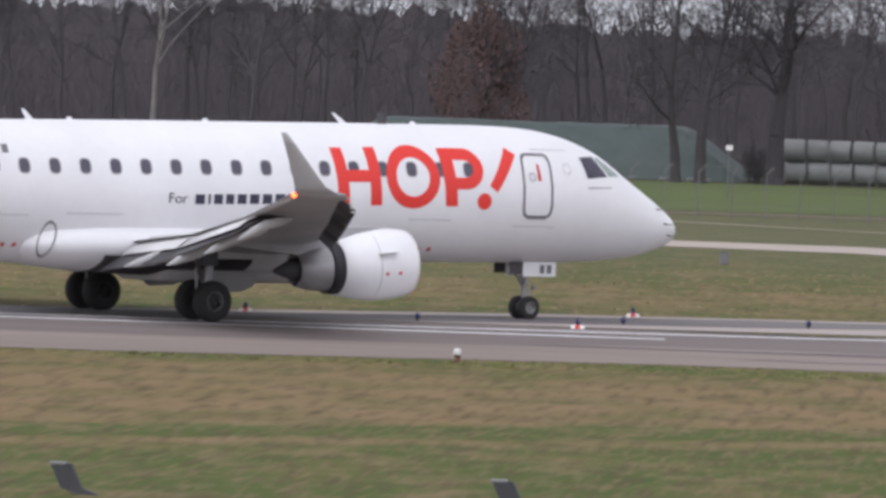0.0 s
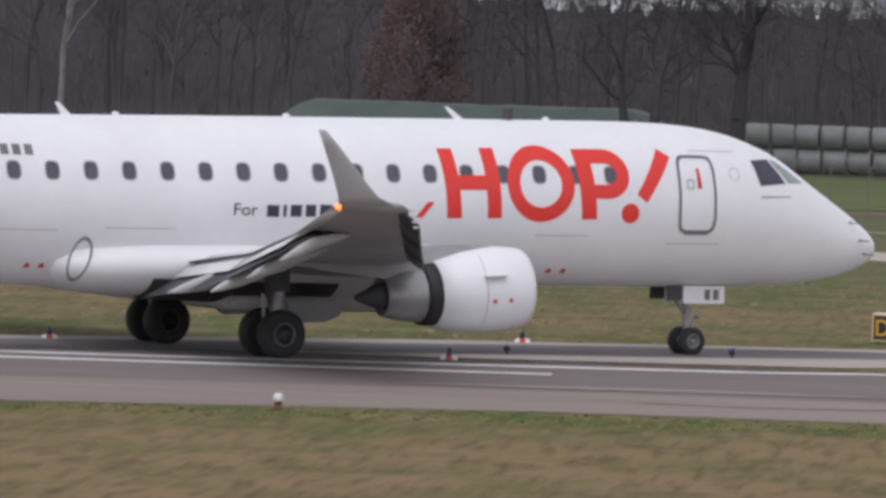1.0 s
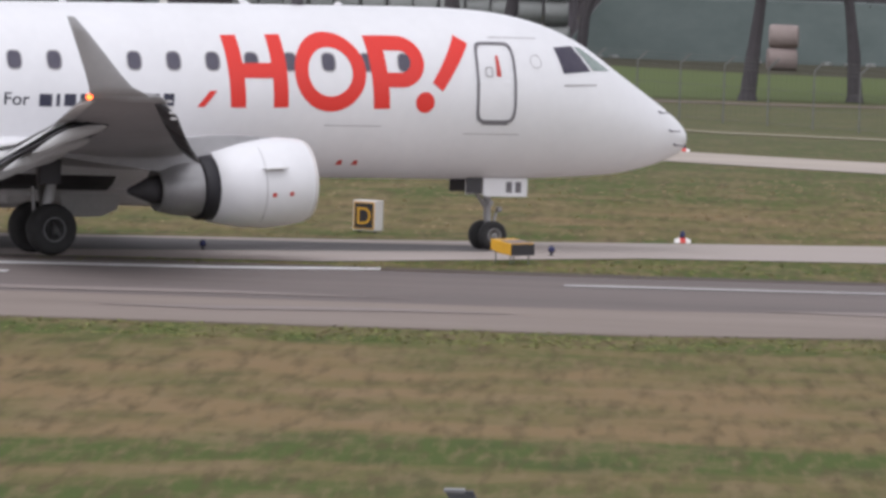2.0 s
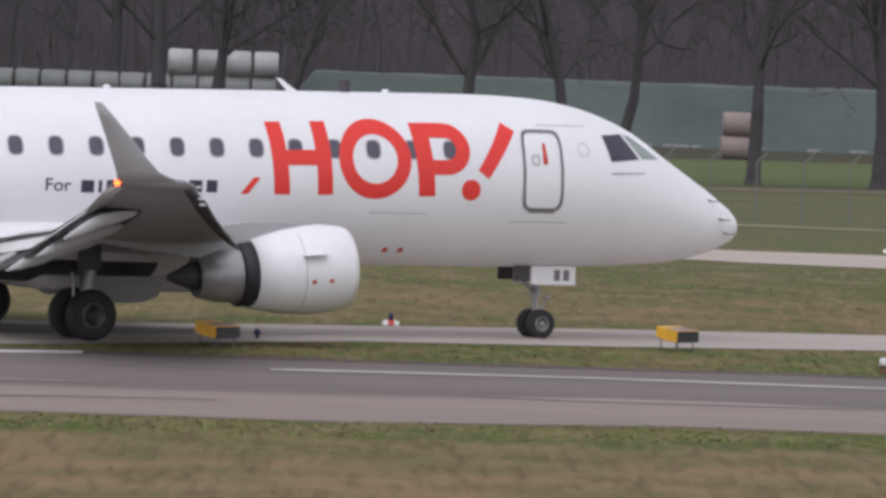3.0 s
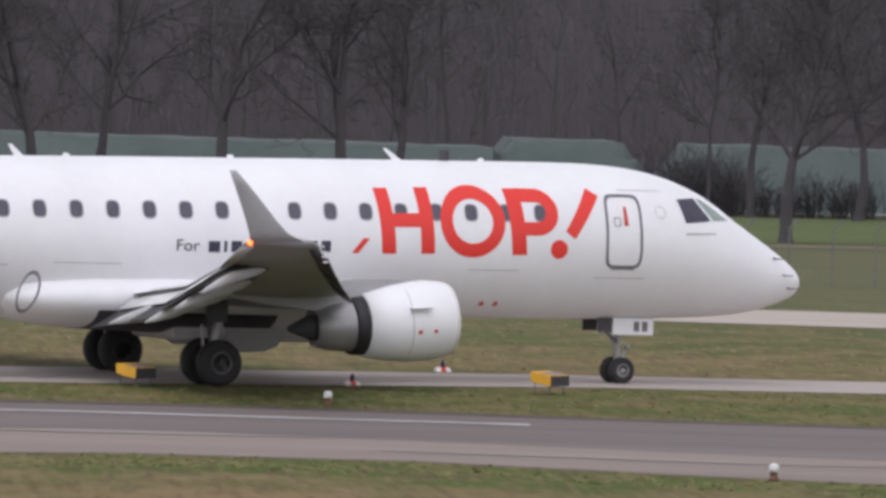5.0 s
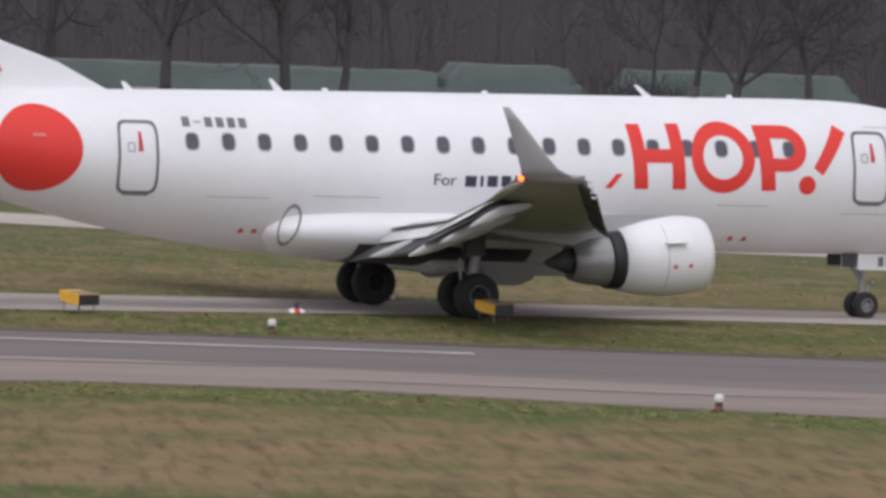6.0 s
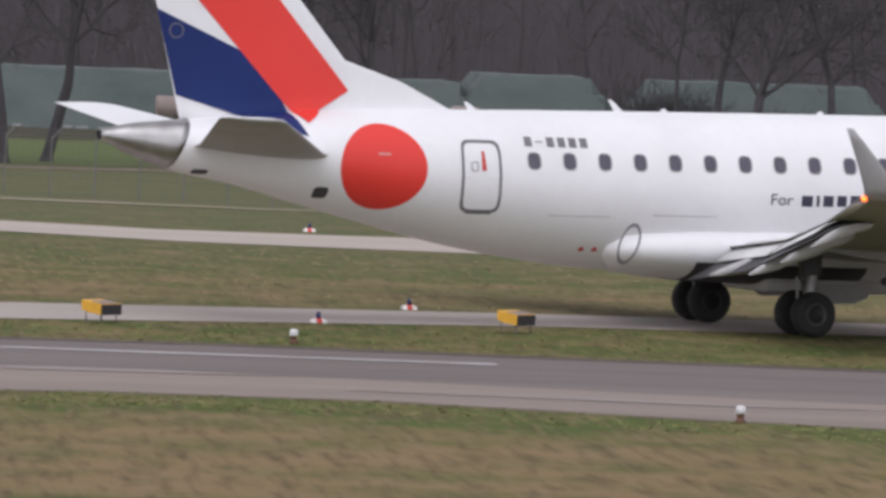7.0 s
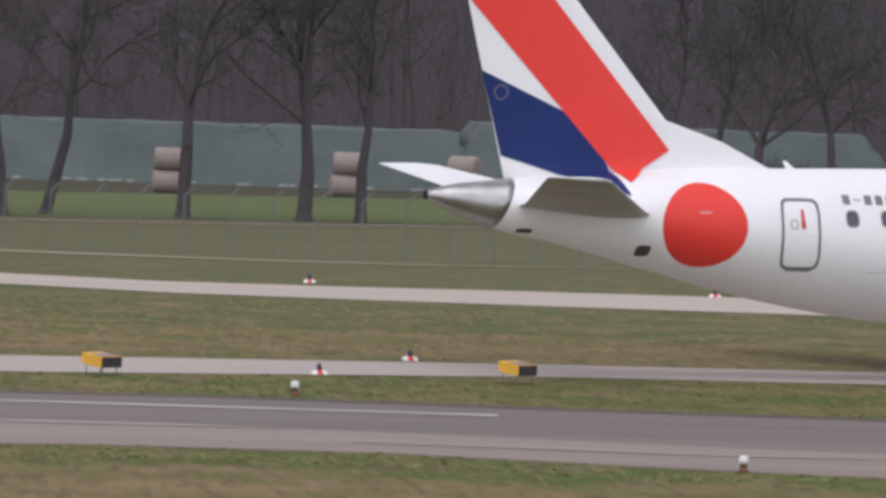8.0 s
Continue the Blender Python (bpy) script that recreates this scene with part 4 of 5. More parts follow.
        part("fan_face", turned(bmesh.new(), [(-10.6, 0.56), (-10.62, 0.0)], 40), M["dark"], eng, "dark fan")
        part("fan_duct", turned(bmesh.new(), [(-12.0, 0.64), (-12.35, 0.61), (-12.38, 0.57), (-12.1, 0.56)], 40), M["dark"], eng, "black fan duct edge", True)
        part("core_cowl", turned(bmesh.new(), [(-11.7, 0.55), (-12.3, 0.555), (-12.8, 0.50), (-13.15, 0.40), (-13.17, 0.36), (-12.9, 0.36)], 40), M["burnt"], eng, "heat-stained core cowl", True)
        part("exhaust_plug", turned(bmesh.new(), [(-12.9, 0.28), (-13.25, 0.25), (-13.7, 0.06), (-13.72, 0.0)], 24), M["vent"], eng, "exhaust plug", True)
        bm = bmesh.new()
        sf = lambda x, z, off=0.02: -(float(np.interp(-x, (10.16, 10.6, 11.0, 11.5, 12.1), (0.745, 0.825, 0.84, 0.79, 0.665))) ** 2 - min(z * z, 0.55)) ** 0.5 * 1.0
        if s < 0:
            part("cowl_seam", sheet([(-11.25, -0.7), (-11.235, -0.7), (-11.235, 0.7), (-11.25, 0.7)], 1, 16, 0.004, sf), M["seam"], eng)
            part("strake", box(bmesh.new(), -11.3, -10.85, -0.93, -0.74, 0.30, 0.33, 0.008), M["flap"], eng, "small cowl strake")
            for x in (-11.1, -10.75):
                part("cowl_mark", ring_sheet(x, -0.18, 0.045, 0.04, 0, 12, 2, 0.008, 3, surf=sf), M["marker_red"], eng, "small red mark")
        # pylon
        bm = bmesh.new()
        rings = []
        for x, z0, z1, w in ((-10.5, 2.2, 2.24, 0.03), (-11.3, 2.08, 2.3, 0.16), (-12.2, 1.8, 2.3, 0.2), (-13.2, 1.62, 2.2, 0.2), (-14.4, 1.75, 2.05, 0.14), (-15.4, 1.9, 1.96, 0.03)):
            rings.append([(x, s * 3.9 - w, z0), (x, s * 3.9 + w, z0), (x, s * 3.9 + w, z1), (x, s * 3.9 - w, z1)])
        part("pylon", loft(bm, rings), M["wing"], a, "grey engine pylon")
        # main gear
        bm = bmesh.new()
        tube(bm, (-14.9, s * 2.6, 0.47), (-14.7, s * 2.55, 1.85), 0.1, 0.13, 14)
        tube(bm, (-14.93, s * 2.95, 0.47), (-14.93, s * 2.2, 0.47), 0.09, None, 12)
        tube(bm, (-14.9, s * 2.55, 0.8), (-14.6, s * 1.6, 1.6), 0.06, None, 10)
        tube(bm, (-15.1, s * 2.6, 0.7), (-15.15, s * 2.6, 1.25), 0.035, None, 8)
        part("main_strut", bm, M["burnt"], a, "grey main gear strut")
        bm = bmesh.new()
        door = ((-14.15, 1.08), (-14.1, 0.72), (-13.95, 0.64), (-13.3, 0.66), (-13.0, 0.78), (-12.9, 0.95), (-12.95, 1.08))
        loft(bm, [[(x, s * y, z) for x, z in door] for y in (1.58, 1.62)])
        part("gear_door", bm, M["fairing"], a, "pale hanging main gear door")
        part("gear_door", box(bmesh.new(), -15.1, -14.65, s * 2.75 - 0.03, s * 2.75 + 0.03, 1.3, 1.8, 0.02), M["wing_dark"], a, "dark main gear door")
        for y in (s * 2.18, s * 3.02):
            w = part("main_wheel", turned(bmesh.new(), [(-0.15, 0.22), (-0.17, 0.32), (-0.165, 0.41), (-0.12, 0.462), (-0.05, 0.478), (0.05, 0.478), (0.12, 0.462), (0.165, 0.41), (0.17, 0.32), (0.15, 0.22)], 40, "y"), M["rubber"], a,
                     "black tyre", True, Matrix.Translation((-14.93, y, 0.485)))
            for q in (-1, 1):
                part("rim", turned(bmesh.new(), [(q * 0.15, 0.235), (q * 0.158, 0.21), (q * 0.12, 0.18), (q * 0.10, 0.1), (q * 0.15, 0.08), (q * 0.15, 0.0)], 28, "y"), M["vent"] if y > -3 else M["wing_mid"], w, "", True)
            WHEELS.append((w, (-14.93, y, 0.485), 0.478))
    # belly tank of dark shadowed gear bay, seen under the wing
    part("gear_bay", box(bmesh.new(), -15.2, -11.4, -1.2, 1.2, 0.84, 1.25, 0.17), M["grime"], a, "soiled pale belly panel between the wheel wells")
    # nose gear
    bm = bmesh.new()
    tube(bm, (-4.3, 0, 0.29), (-4.36, 0, 1.5), 0.065, 0.085, 14)
    tube(bm, (-4.3, -0.26, 0.29), (-4.3, 0.26, 0.29), 0.05, None, 12)
    tube(bm, (-4.33, 0, 0.8), (-4.8, 0, 1.4), 0.04, None, 10)
    tube(bm, (-4.18, 0, 0.52), (-4.12, 0, 0.75), 0.03, None, 8)
    tube(bm, (-4.33, -0.16, 0.92), (-4.33, 0.16, 0.92), 0.06, None, 10)
    ng = part("nose_strut", bm, M["burnt"], a, "grey nose gear leg")
    bm = bmesh.new()
    turned(bm, [(0.0, 0.0), (0.01, 0.05), (0.06, 0.06), (0.1, 0.05)], 16, "x", (-4.2, -0.16, 0.8))
    part("taxi_lamp", bm, M["hub"], ng, "small taxi lamp")
    for s in (-1, 1):
        d = part("nose_gear_door", box(bmesh.new(), -4.62, -3.66, s * 0.38 - 0.015, s * 0.38 + 0.015, 1.06, 1.42, 0.01), M["white"], a, "white nose gear door")
        if s < 0:
            for x in (-4.13, -3.93):
                part("letter_bar", box(bmesh.new(), x, x + 0.13, -0.401, -0.396, 1.14, 1.35), M["seal"], d, "dark writing bar")
        part("nose_gear_door", box(bmesh.new(), -4.98, -4.64, s * 0.36 - 0.015, s * 0.36 + 0.015, 1.12, 1.42, 0.01), M["wing_dark"], a, "dark small gear door")
        w = part("nose_wheel", turned(bmesh.new(), [(-0.09, 0.14), (-0.105, 0.2), (-0.1, 0.255), (-0.06, 0.285), (0.06, 0.285), (0.1, 0.255), (0.105, 0.2), (0.09, 0.14)], 36, "y"), M["rubber"], a, "black nose tyre", True,
                 Matrix.Translation((-4.3, s * 0.21, 0.29)))
        for q in (-1, 1):
            part("rim", turned(bmesh.new(), [(q * 0.092, 0.15), (q * 0.097, 0.13), (q * 0.075, 0.11), (q * 0.06, 0.06), (q * 0.1, 0.05), (q * 0.1, 0.0)], 24, "y"), M["hub"], w, "", True)
        WHEELS.append((w, (-4.3, s * 0.21, 0.29), 0.285))
    return a


WHEELS, SHUTTER = [], []
airliner = aircraft()


# ---- lights, markers and signs beside the pavement ----
def edge_light():
    a = thing("runway_light", "white-domed runway edge light on a rust-brown base", "light", group="runway edge lights")
    part("base", turned(bmesh.new(), [(0, 0.1), (0.03, 0.1), (0.05, 0.065), (0.15, 0.06), (0.16, 0.085)], 16, "z"), M["brown"], a, "rust-brown stem", True)
    part("dome", turned(bmesh.new(), [(0.15, 0.075), (0.16, 0.085), (0.26, 0.08), (0.28, 0.06), (0.29, 0.03), (0.292, 0.0)], 16, "z"), M["flap"], a, "white lamp dome", True)
    return a


def taxi_marker():
    a = thing("marker_light", "blue lamp on a red and white marker plate", "light", group="taxiway marker lights")
    for x0, x1, m in ((-0.16, -0.06, "marker_white"), (-0.06, 0.06, "marker_red"), (0.06, 0.16, "marker_white")):
        bm = bmesh.new()
        k = lambda x: 0.12 - 0.3 * abs(x)
        loft(bm, [[(x0, -0.16, 0), (x0, 0.16, 0), (x0, 0.04, k(x0)), (x0, -0.04, k(x0))], [(x1, -0.16, 0), (x1, 0.16, 0), (x1, 0.04, k(x1)), (x1, -0.04, k(x1))]])
        part("plate", bm, M[m], a, "red stripe" if m == "marker_red" else "white stripe")
    part("lamp", turned(bmesh.new(), [(0.08, 0.045), (0.13, 0.055), (0.2, 0.05), (0.24, 0.025), (0.25, 0.0)], 14, "z"), M["blue_lens"], a, "dark blue lamp", True)
    return a


def blue_light():
    a = thing("taxiway_light", "low dark blue taxiway edge light in the grass", "light", group="taxiway edge lights")
    part("stem", turned(bmesh.new(), [(0, 0.06), (0.02, 0.06), (0.03, 0.03), (0.08, 0.03), (0.09, 0.06)], 12, "z"), M["black"], a, "black stem", True)
    part("lens", turned(bmesh.new(), [(0.09, 0.06), (0.13, 0.07), (0.18, 0.06), (0.21, 0.02), (0.212, 0.0)], 12, "z"), M["blue_lens"], a, "blue lens", True)
    return a


def distance_sign():
    a = thing("taxiway_sign", "yellow-sided sign box with a black face on short legs", "sign", group="yellow and black sign boxes")
    bm = bmesh.new()
    loft(bm, [[(-0.35, y, z0), (0.35, y, z0), (0.35, y, z1), (-0.35, y, z1)] for y, z0, z1 in ((-0.24, 0.18, 0.40), (0.08, 0.22, 0.45), (0.25, 0.28, 0.47))])
    bmesh.ops.bevel(bm, geom=bm.edges[:], offset=0.01, segments=2, affect="EDGES", profile=0.5)
    part("cabinet", bm, M["yellow"], a, "yellow sign cabinet tapering to the back")
    part("face", box(bmesh.new(), -0.34, 0.34, -0.263, -0.241, 0.175, 0.39, 0.006), M["black"], a, "black sign face")
    part("hood", box(bmesh.new(), -0.3, 0.3, -0.14, 0.14, -0.005, 0.005, 0.002, Matrix.Translation((0, -0.08, 0.43)) @ Matrix.Rotation(radians(8.9), 4, "X")), M["straw"], a, "pale top plate")
    for x, y, z in ((-0.27, -0.18, 0.19), (0.27, -0.18, 0.19), (-0.27, 0.18, 0.26), (0.27, 0.18, 0.26)):
        part("leg", box(bmesh.new(), x - 0.008, x + 0.008, y - 0.008, y + 0.008, 0, z), M["post"], a)
    return a


def letter_sign():
    a = thing("taxiway_sign", "upright yellow-on-black location sign with the letter D", "sign", pose(-5.63, 154.49, 0, 0, 0, -28))
    part("cabinet", box(bmesh.new(), -0.26, 0.26, -0.10, 0.22, 0.05, 0.66, 0.012), M["marker_white"], a, "pale sign cabinet")
    part("border", box(bmesh.new(), -0.235, 0.235, -0.112, -0.101, 0.08, 0.63), M["yellow"], a, "yellow border")
    f = part("face", box(bmesh.new(), -0.21, 0.21, -0.120, -0.113, 0.105, 0.605), M["black"], a, "black face")
    cu = bpy.data.curves.new("letter", "FONT")
    cu.body, cu.size, cu.extrude, cu.align_x = "D", 0.5, 0.002, "CENTER"
    tmp = new("letter_tmp", cu)
    me = bpy.data.meshes.new_from_object(tmp.evaluated_get(bpy.context.evaluated_depsgraph_get()))
    bpy.data.objects.remove(tmp)
    me.transform(Matrix.Translation((0, -0.124, 0.18)) @ Matrix.Rotation(radians(90), 4, "X"))
    me.materials.append(M["yellow"])
    ob = new("letter", me)
    ob.parent = f
    ob["label"] = "yellow letter D"
    for x in (-0.18, 0.18):
        part("leg", box(bmesh.new(), x - 0.02, x + 0.02, 0.03, 0.07, 0, 0.06), M["post"], a)


def repeat(build, places):
    first = build()
    for i, (x, y, rz) in enumerate(places):
        if i:
            copy_thing(first, pose(x, y, 0.0, 0, 0, rz))
        else:
            first.matrix_basis = pose(x, y, 0.0, 0, 0, rz)


repeat(edge_light, [(-14.54, 119.74, 0), (9.73, 142.79, 20), (15.85, 121.81, 40), (-40, 118, 0), (45, 121, 0)])
repeat(taxi_marker, [(-13.6, 139.95, 0), (-12.91, 148.6, 5), (0.77, 154.91, 4), (10.82, 151.56, 10), (13.34, 159.3, 8), (-21.9, 142.6, 8), (24.2, 155.6, 8), (14.3, 205.2, 0), (25.5, 203.3, 0), (1.0, 208.5, 0)])
repeat(blue_light, [(-12.74, 143.03, 0), (-8.36, 145.11, 0), (-1.78, 147.44, 0), (-17.5, 140.6, 0)])
repeat(distance_sign, [(-2.47, 143.97, 52), (6.19, 148.41, 52), (14.8, 150.16, 52), (23.99, 152.14, 52)])
letter_sign()
a = thing("cable_box", "small grey cable box in the grass", "box", pose(-13.4, 195.0, 0, 0, 0, 20))
part("housing", box(bmesh.new(), -0.13, 0.13, -0.1, 0.1, 0, 0.38, 0.02), M["wing_mid"], a, "grey housing")
part("cap", box(bmesh.new(), -0.15, 0.15, -0.12, 0.12, 0.38, 0.41, 0.01), M["post"], a)


a = thing("marker_post", "thin post with a small white plate by the fence", "post", pose(-18.9, 290, 0))
part("pole", tube(bmesh.new(), (0, 0, 0), (0, 0, 2.35), 0.035, 0.03, 10), M["post"], a, "thin grey pole")
part("plate", box(bmesh.new(), -0.15, 0.15, -0.05, -0.035, 2.2, 2.42, 0.005), M["marker_white"], a, "white plate")


# ---- posts close to the camera ----
def near_post():
    a = thing("fence_post", "grey concrete fence post with a bent top", "post", group="near fence posts")
    bm = bmesh.new()
    loft(bm, [[(x + ox, y, z) for x, y in ((-0.15, -0.1), (0.15, -0.1), (0.15, 0.1), (-0.15, 0.1))] for ox, z in ((0.25, 0), (0.0, 0.09), (-0.16, 0.44))])
    part("shaft", bm, M["slab"], a, "dark grey concrete shaft")
    part("cap", box(bmesh.new(), -0.33, -0.10, -0.11, 0.11, 0.44 - 0.02, 0.44 + 0.02, 0.01), M["wing_mid"], a)
    return a


repeat(near_post, [(-15.61, 72.00, 0), (-9.14, 72.00, 0), (-1.76, 86.00, 0)])


# ---- the perimeter fence ----
FENCE = [(-400, 262), (-20, 256.5), (-10, 254), (0, 239), (8, 227.5), (16, 225.5), (60, 225.5), (400, 225.5)]
fence = thing("perimeter_fence", "wire mesh fence on galvanised posts with angled tops", "fence")
bm = bmesh.new()
box(bm, -0.022, 0.022, -0.022, 0.022, 0, 1.82)
loft(bm, [[(-0.04, -0.03, 1.8), (0.04, -0.03, 1.8), (0.04, 0.03, 1.8), (-0.04, 0.03, 1.8)], [(0.26, -0.03, 2.1), (0.34, -0.03, 2.1), (0.34, 0.03, 2.1), (0.26, 0.03, 2.1)]])
POST = put("post", bm, M["post"], fence)
fx = np.arange(-48, 62, 1.36)
fy = [float(np.interp(x, *zip(*FENCE))) for x in fx]
POST.location = (fx[0], fy[0], 0)
for x, y in zip(fx[1:], fy[1:]):
    ob = new("post", POST.data)
    ob.parent, ob.location = fence, (x, y, 0)
bm = bmesh.new()
for i in range(len(fx) - 1):
    p, q = Vector((fx[i], fy[i], 0)), Vector((fx[i + 1], fy[i + 1], 0))
    for z in (0.1, 0.6, 1.15, 1.72, 1.85, 1.97, 2.08):
        ox = Vector((0, 0, z)) + (Vector((1.0 * (z - 1.8), 0, 0)) if z > 1.8 else Vector())
        tube(bm, p + ox, q + ox, 0.006, None, 3, False)
    for k in range(9):
        u = (k + 0.5) / 9
        tube(bm, p.lerp(q, u) + Vector((0, 0, 0.1)), p.lerp(q, u) + Vector((0, 0, 1.72)), 0.0035, None, 3, False)
part("wire_mesh", bm, M["wire"], fence, "thin wire mesh")["kind"] = "stuff"


# ---- mounds under tarpaulin, bales ----
def mound(x0, x1, y0, y1, h, seed, label, slope=2.0):
    rng = random.Random(seed)
    bm = bmesh.new()
    nx, ny = max(8, int((x1 - x0) * 2.0)), 18
    g = []
    for j in range(ny + 1):
        row = []
        for i in range(nx + 1):
            u, v = i / nx, j / ny
            e = min(1.0, min(u, 1 - u) * (x1 - x0) / slope)
            prof = min(1.0, min(v, 1 - v) * 4.5)
            z = h * min(e, prof ** 0.9) * (1 + 0.03 * noise.noise((u * (x1 - x0) * 0.5, v * 3, seed)))
            x, y = x0 + u * (x1 - x0), y0 + v * (y1 - y0)
            z += 0.05 * noise.noise((x * 1.3, y, seed)) * min(1, z)
            row.append(bm.verts.new((x + 0.15 * noise.noise((y, z, 3 + seed)), y, max(0, z))))
        g.append(row)
    for j in range(ny):
        for i in range(nx):
            bm.faces.new((g[j][i], g[j][i + 1], g[j + 1][i + 1], g[j + 1][i]))
    a = thing("silage_mound", label, "mound")
    part("cover", bm, M["tarp"], a, "faded green tarpaulin")
    bm = bmesh.new()
    for k in range(int((x1 - x0) * 0.9)):
        x = rng.uniform(x0 + 0.5, x1 - 0.5)
        turned(bm, [(0, 0.0), (0, 0.22), (0.09, 0.24), (0.16, 0.18), (0.16, 0.1)], 10, "z", (x, y0 - rng.uniform(0.1, 0.4), 0))
    part("edge_weights", bm, M["bale_wrap"], a, "weights along the foot")["kind"] = "stuff"


for x0, x1, y0, y1, h, sd in ((-42.5, -20.6, 331, 345, 2.6, 1), (-4.0, 31.0, 321.5, 336, 2.62, 2), (28.0, 36.8, 320, 335, 3.05, 4), (37.0, 50.2, 328, 342, 2.95, 5), (52.5, 75, 328, 342, 2.2, 6)):
    mound(x0, x1, y0, y1, h, sd, "long mound under a faded green tarpaulin", 3.3 if sd == 1 else 2.0)


def bale(material, label, k=1.0, wide=1.0):
    a = thing("round_bale", label, "bale", group="stacked round bales")
    bm = bmesh.new()
    turned(bm, [(-0.6, 0.0), (-0.6, 0.5), (-0.57, 0.58), (-0.5, 0.61), (-0.2, 0.62), (0.2, 0.62), (0.5, 0.61), (0.57, 0.58), (0.6, 0.5), (0.6, 0.0)], 28, "x")
    for v in bm.verts:
        v.co = (v.co + Vector((0, 0, 0.03 * noise.noise(v.co * 4)))) * k
        v.co.x *= wide
    part("roll", bm, material, a, "", True)
    part("end_spiral", turned(bmesh.new(), [(d * k * wide, r * k) for d, r in ((0.602, 0.0), (0.606, 0.2), (0.603, 0.22), (0.606, 0.42), (0.602, 0.44))], 24, "x"), material, a)
    return a


rng = random.Random(5)
wrapped = bale(M["bale_wrap"], "round bale in pale green wrap, stacked two high", 0.9)
wrapped.matrix_basis = pose(-18.2, 334, 1.67, 0, 0, 3)
for i in range(15):
    x = -18.2 + 1.16 * i
    if x < -3.5:
        if i:
            copy_thing(wrapped, pose(x, 334 + rng.uniform(-0.1, 0.1), 1.67, rng.uniform(0, 300), 0, rng.uniform(-6, 6)))
        copy_thing(wrapped, pose(x + 0.1, 334 + rng.uniform(-0.1, 0.1), 0.56, rng.uniform(0, 300), 0, rng.uniform(-6, 6)))
pale = bale(M["pale_wrap"], "round bale in white wrap on top of the stack", 0.9)
pale.matrix_basis = pose(-8.0, 334.0, 2.78, 0, 0, 2)
for x in (-6.7, -5.4, -4.2):
    copy_thing(pale, pose(x, 334.0, 2.78, 70 * x, 0, 3))
straw = bale(M["straw"], "weathered straw round bale before the tarpaulin", 0.78, 1.3)
straw.matrix_basis = pose(22.75, 307, 0.48, 0, 0, 8)
for x, y, z, rz in ((22.85, 307, 1.43, -6), (27.45, 307, 0.48, 18), (27.75, 307, 1.43, -32), (15.2, 305, 0.48, 4), (15.25, 305, 1.43, 0), (32.3, 308, 0.48, 10), (5.4, 309, 0.48, 6), (5.45, 309, 1.43, -4)):
    copy_thing(straw, pose(x, y, z, 40 * z, 0, rz))
a = thing("trailer", "dark red farm trailer parked by the mounds", "trailer", pose(49.4, 312, 0, 0, 0, 4))
part("bed", box(bmesh.new(), -2.2, 2.2, -0.9, 0.9, 0.55, 1.25, 0.04), M["van_red"], a, "dark red trailer bed")
for x in (-1.3, 1.3):
    part("tyre", turned(bmesh.new(), [(-0.95, 0.0), (-0.95, 0.3), (-0.9, 0.38), (-0.75, 0.38), (-0.72, 0.3), (-0.72, 0.0)], 20, "y", (x, 0, 0.38)), M["rubber"], a)


# ---- trees ----
def skeleton_tree(seed, height, radius, fork, levels=4, lean=0.0, spread=1.0):
    """Branches of a bare tree as (start, end, radius at start, radius at end, level)."""
    rng = random.Random(seed)
    out = []

    def grow(p, d, length, r, lv):
        n = (5, 4, 3, 3, 2)[lv]
        seg = length / n
        for k in range(n):
            d = (d + Vector((rng.gauss(0, 0.1 + 0.04 * lv), rng.gauss(0, 0.1 + 0.04 * lv), rng.gauss(0.05, 0.06)))).normalized()
            q = p + d * seg
            r2 = r * (0.80 if lv == 0 else 0.76)
            out.append((p, q, r, r2, lv))
            if lv < levels:
                for _ in range((rng.choice((2, 3)), rng.choice((1, 2, 2)), 2, 1)[lv]):
                    ang, tw = rng.uniform(0.5, 1.15) * spread, rng.uniform(0, 2 * math.pi)
                    side = d.orthogonal().normalized()
                    side.rotate(Matrix.Rotation(tw, 3, d))
                    w = (d * math.cos(ang) + side * math.sin(ang)).normalized()
                    grow(q, w, length * rng.uniform(0.5, 0.72) * (0.85, 0.8, 0.75, 0.7)[lv], r2 * rng.uniform(0.42, 0.68), lv + 1)
            p, r = q, r2

    d = Vector((lean, 0, 1)).normalized()
    out.append((Vector((0, 0, -0.05)), d * 0.3, radius * 1.45, radius * 1.1, 0))
    out.append((d * 0.3, d * fork, radius * 1.1, radius * 0.95, 0))
    grow(d * fork, d, height - fork, radius * 0.9, 0)
    return out


def limbs(segs, lo, hi, min_r=0.0):
    """Tapered tubes as lists of points and faces."""
    vs, fs = [], []
    for p, q, r0, r1, lv in segs:
        if not lo <= lv <= hi:
            continue
        n = (8, 5, 3, 3, 3, 3)[lv]
        d = (q - p).normalized()
        u = d.orthogonal().normalized()
        w = d.cross(u)
        b = len(vs)
        for c, r in ((p, max(r0, min_r)), (q, max(r1, min_r))):
            vs += [tuple(c + (u * math.cos(2 * math.pi * k / n) + w * math.sin(2 * math.pi * k / n)) * r) for k in range(n)]
        fs += [(b + k, b + (k + 1) % n, b + n + (k + 1) % n, b + n + k) for k in range(n)]
    return vs, fs


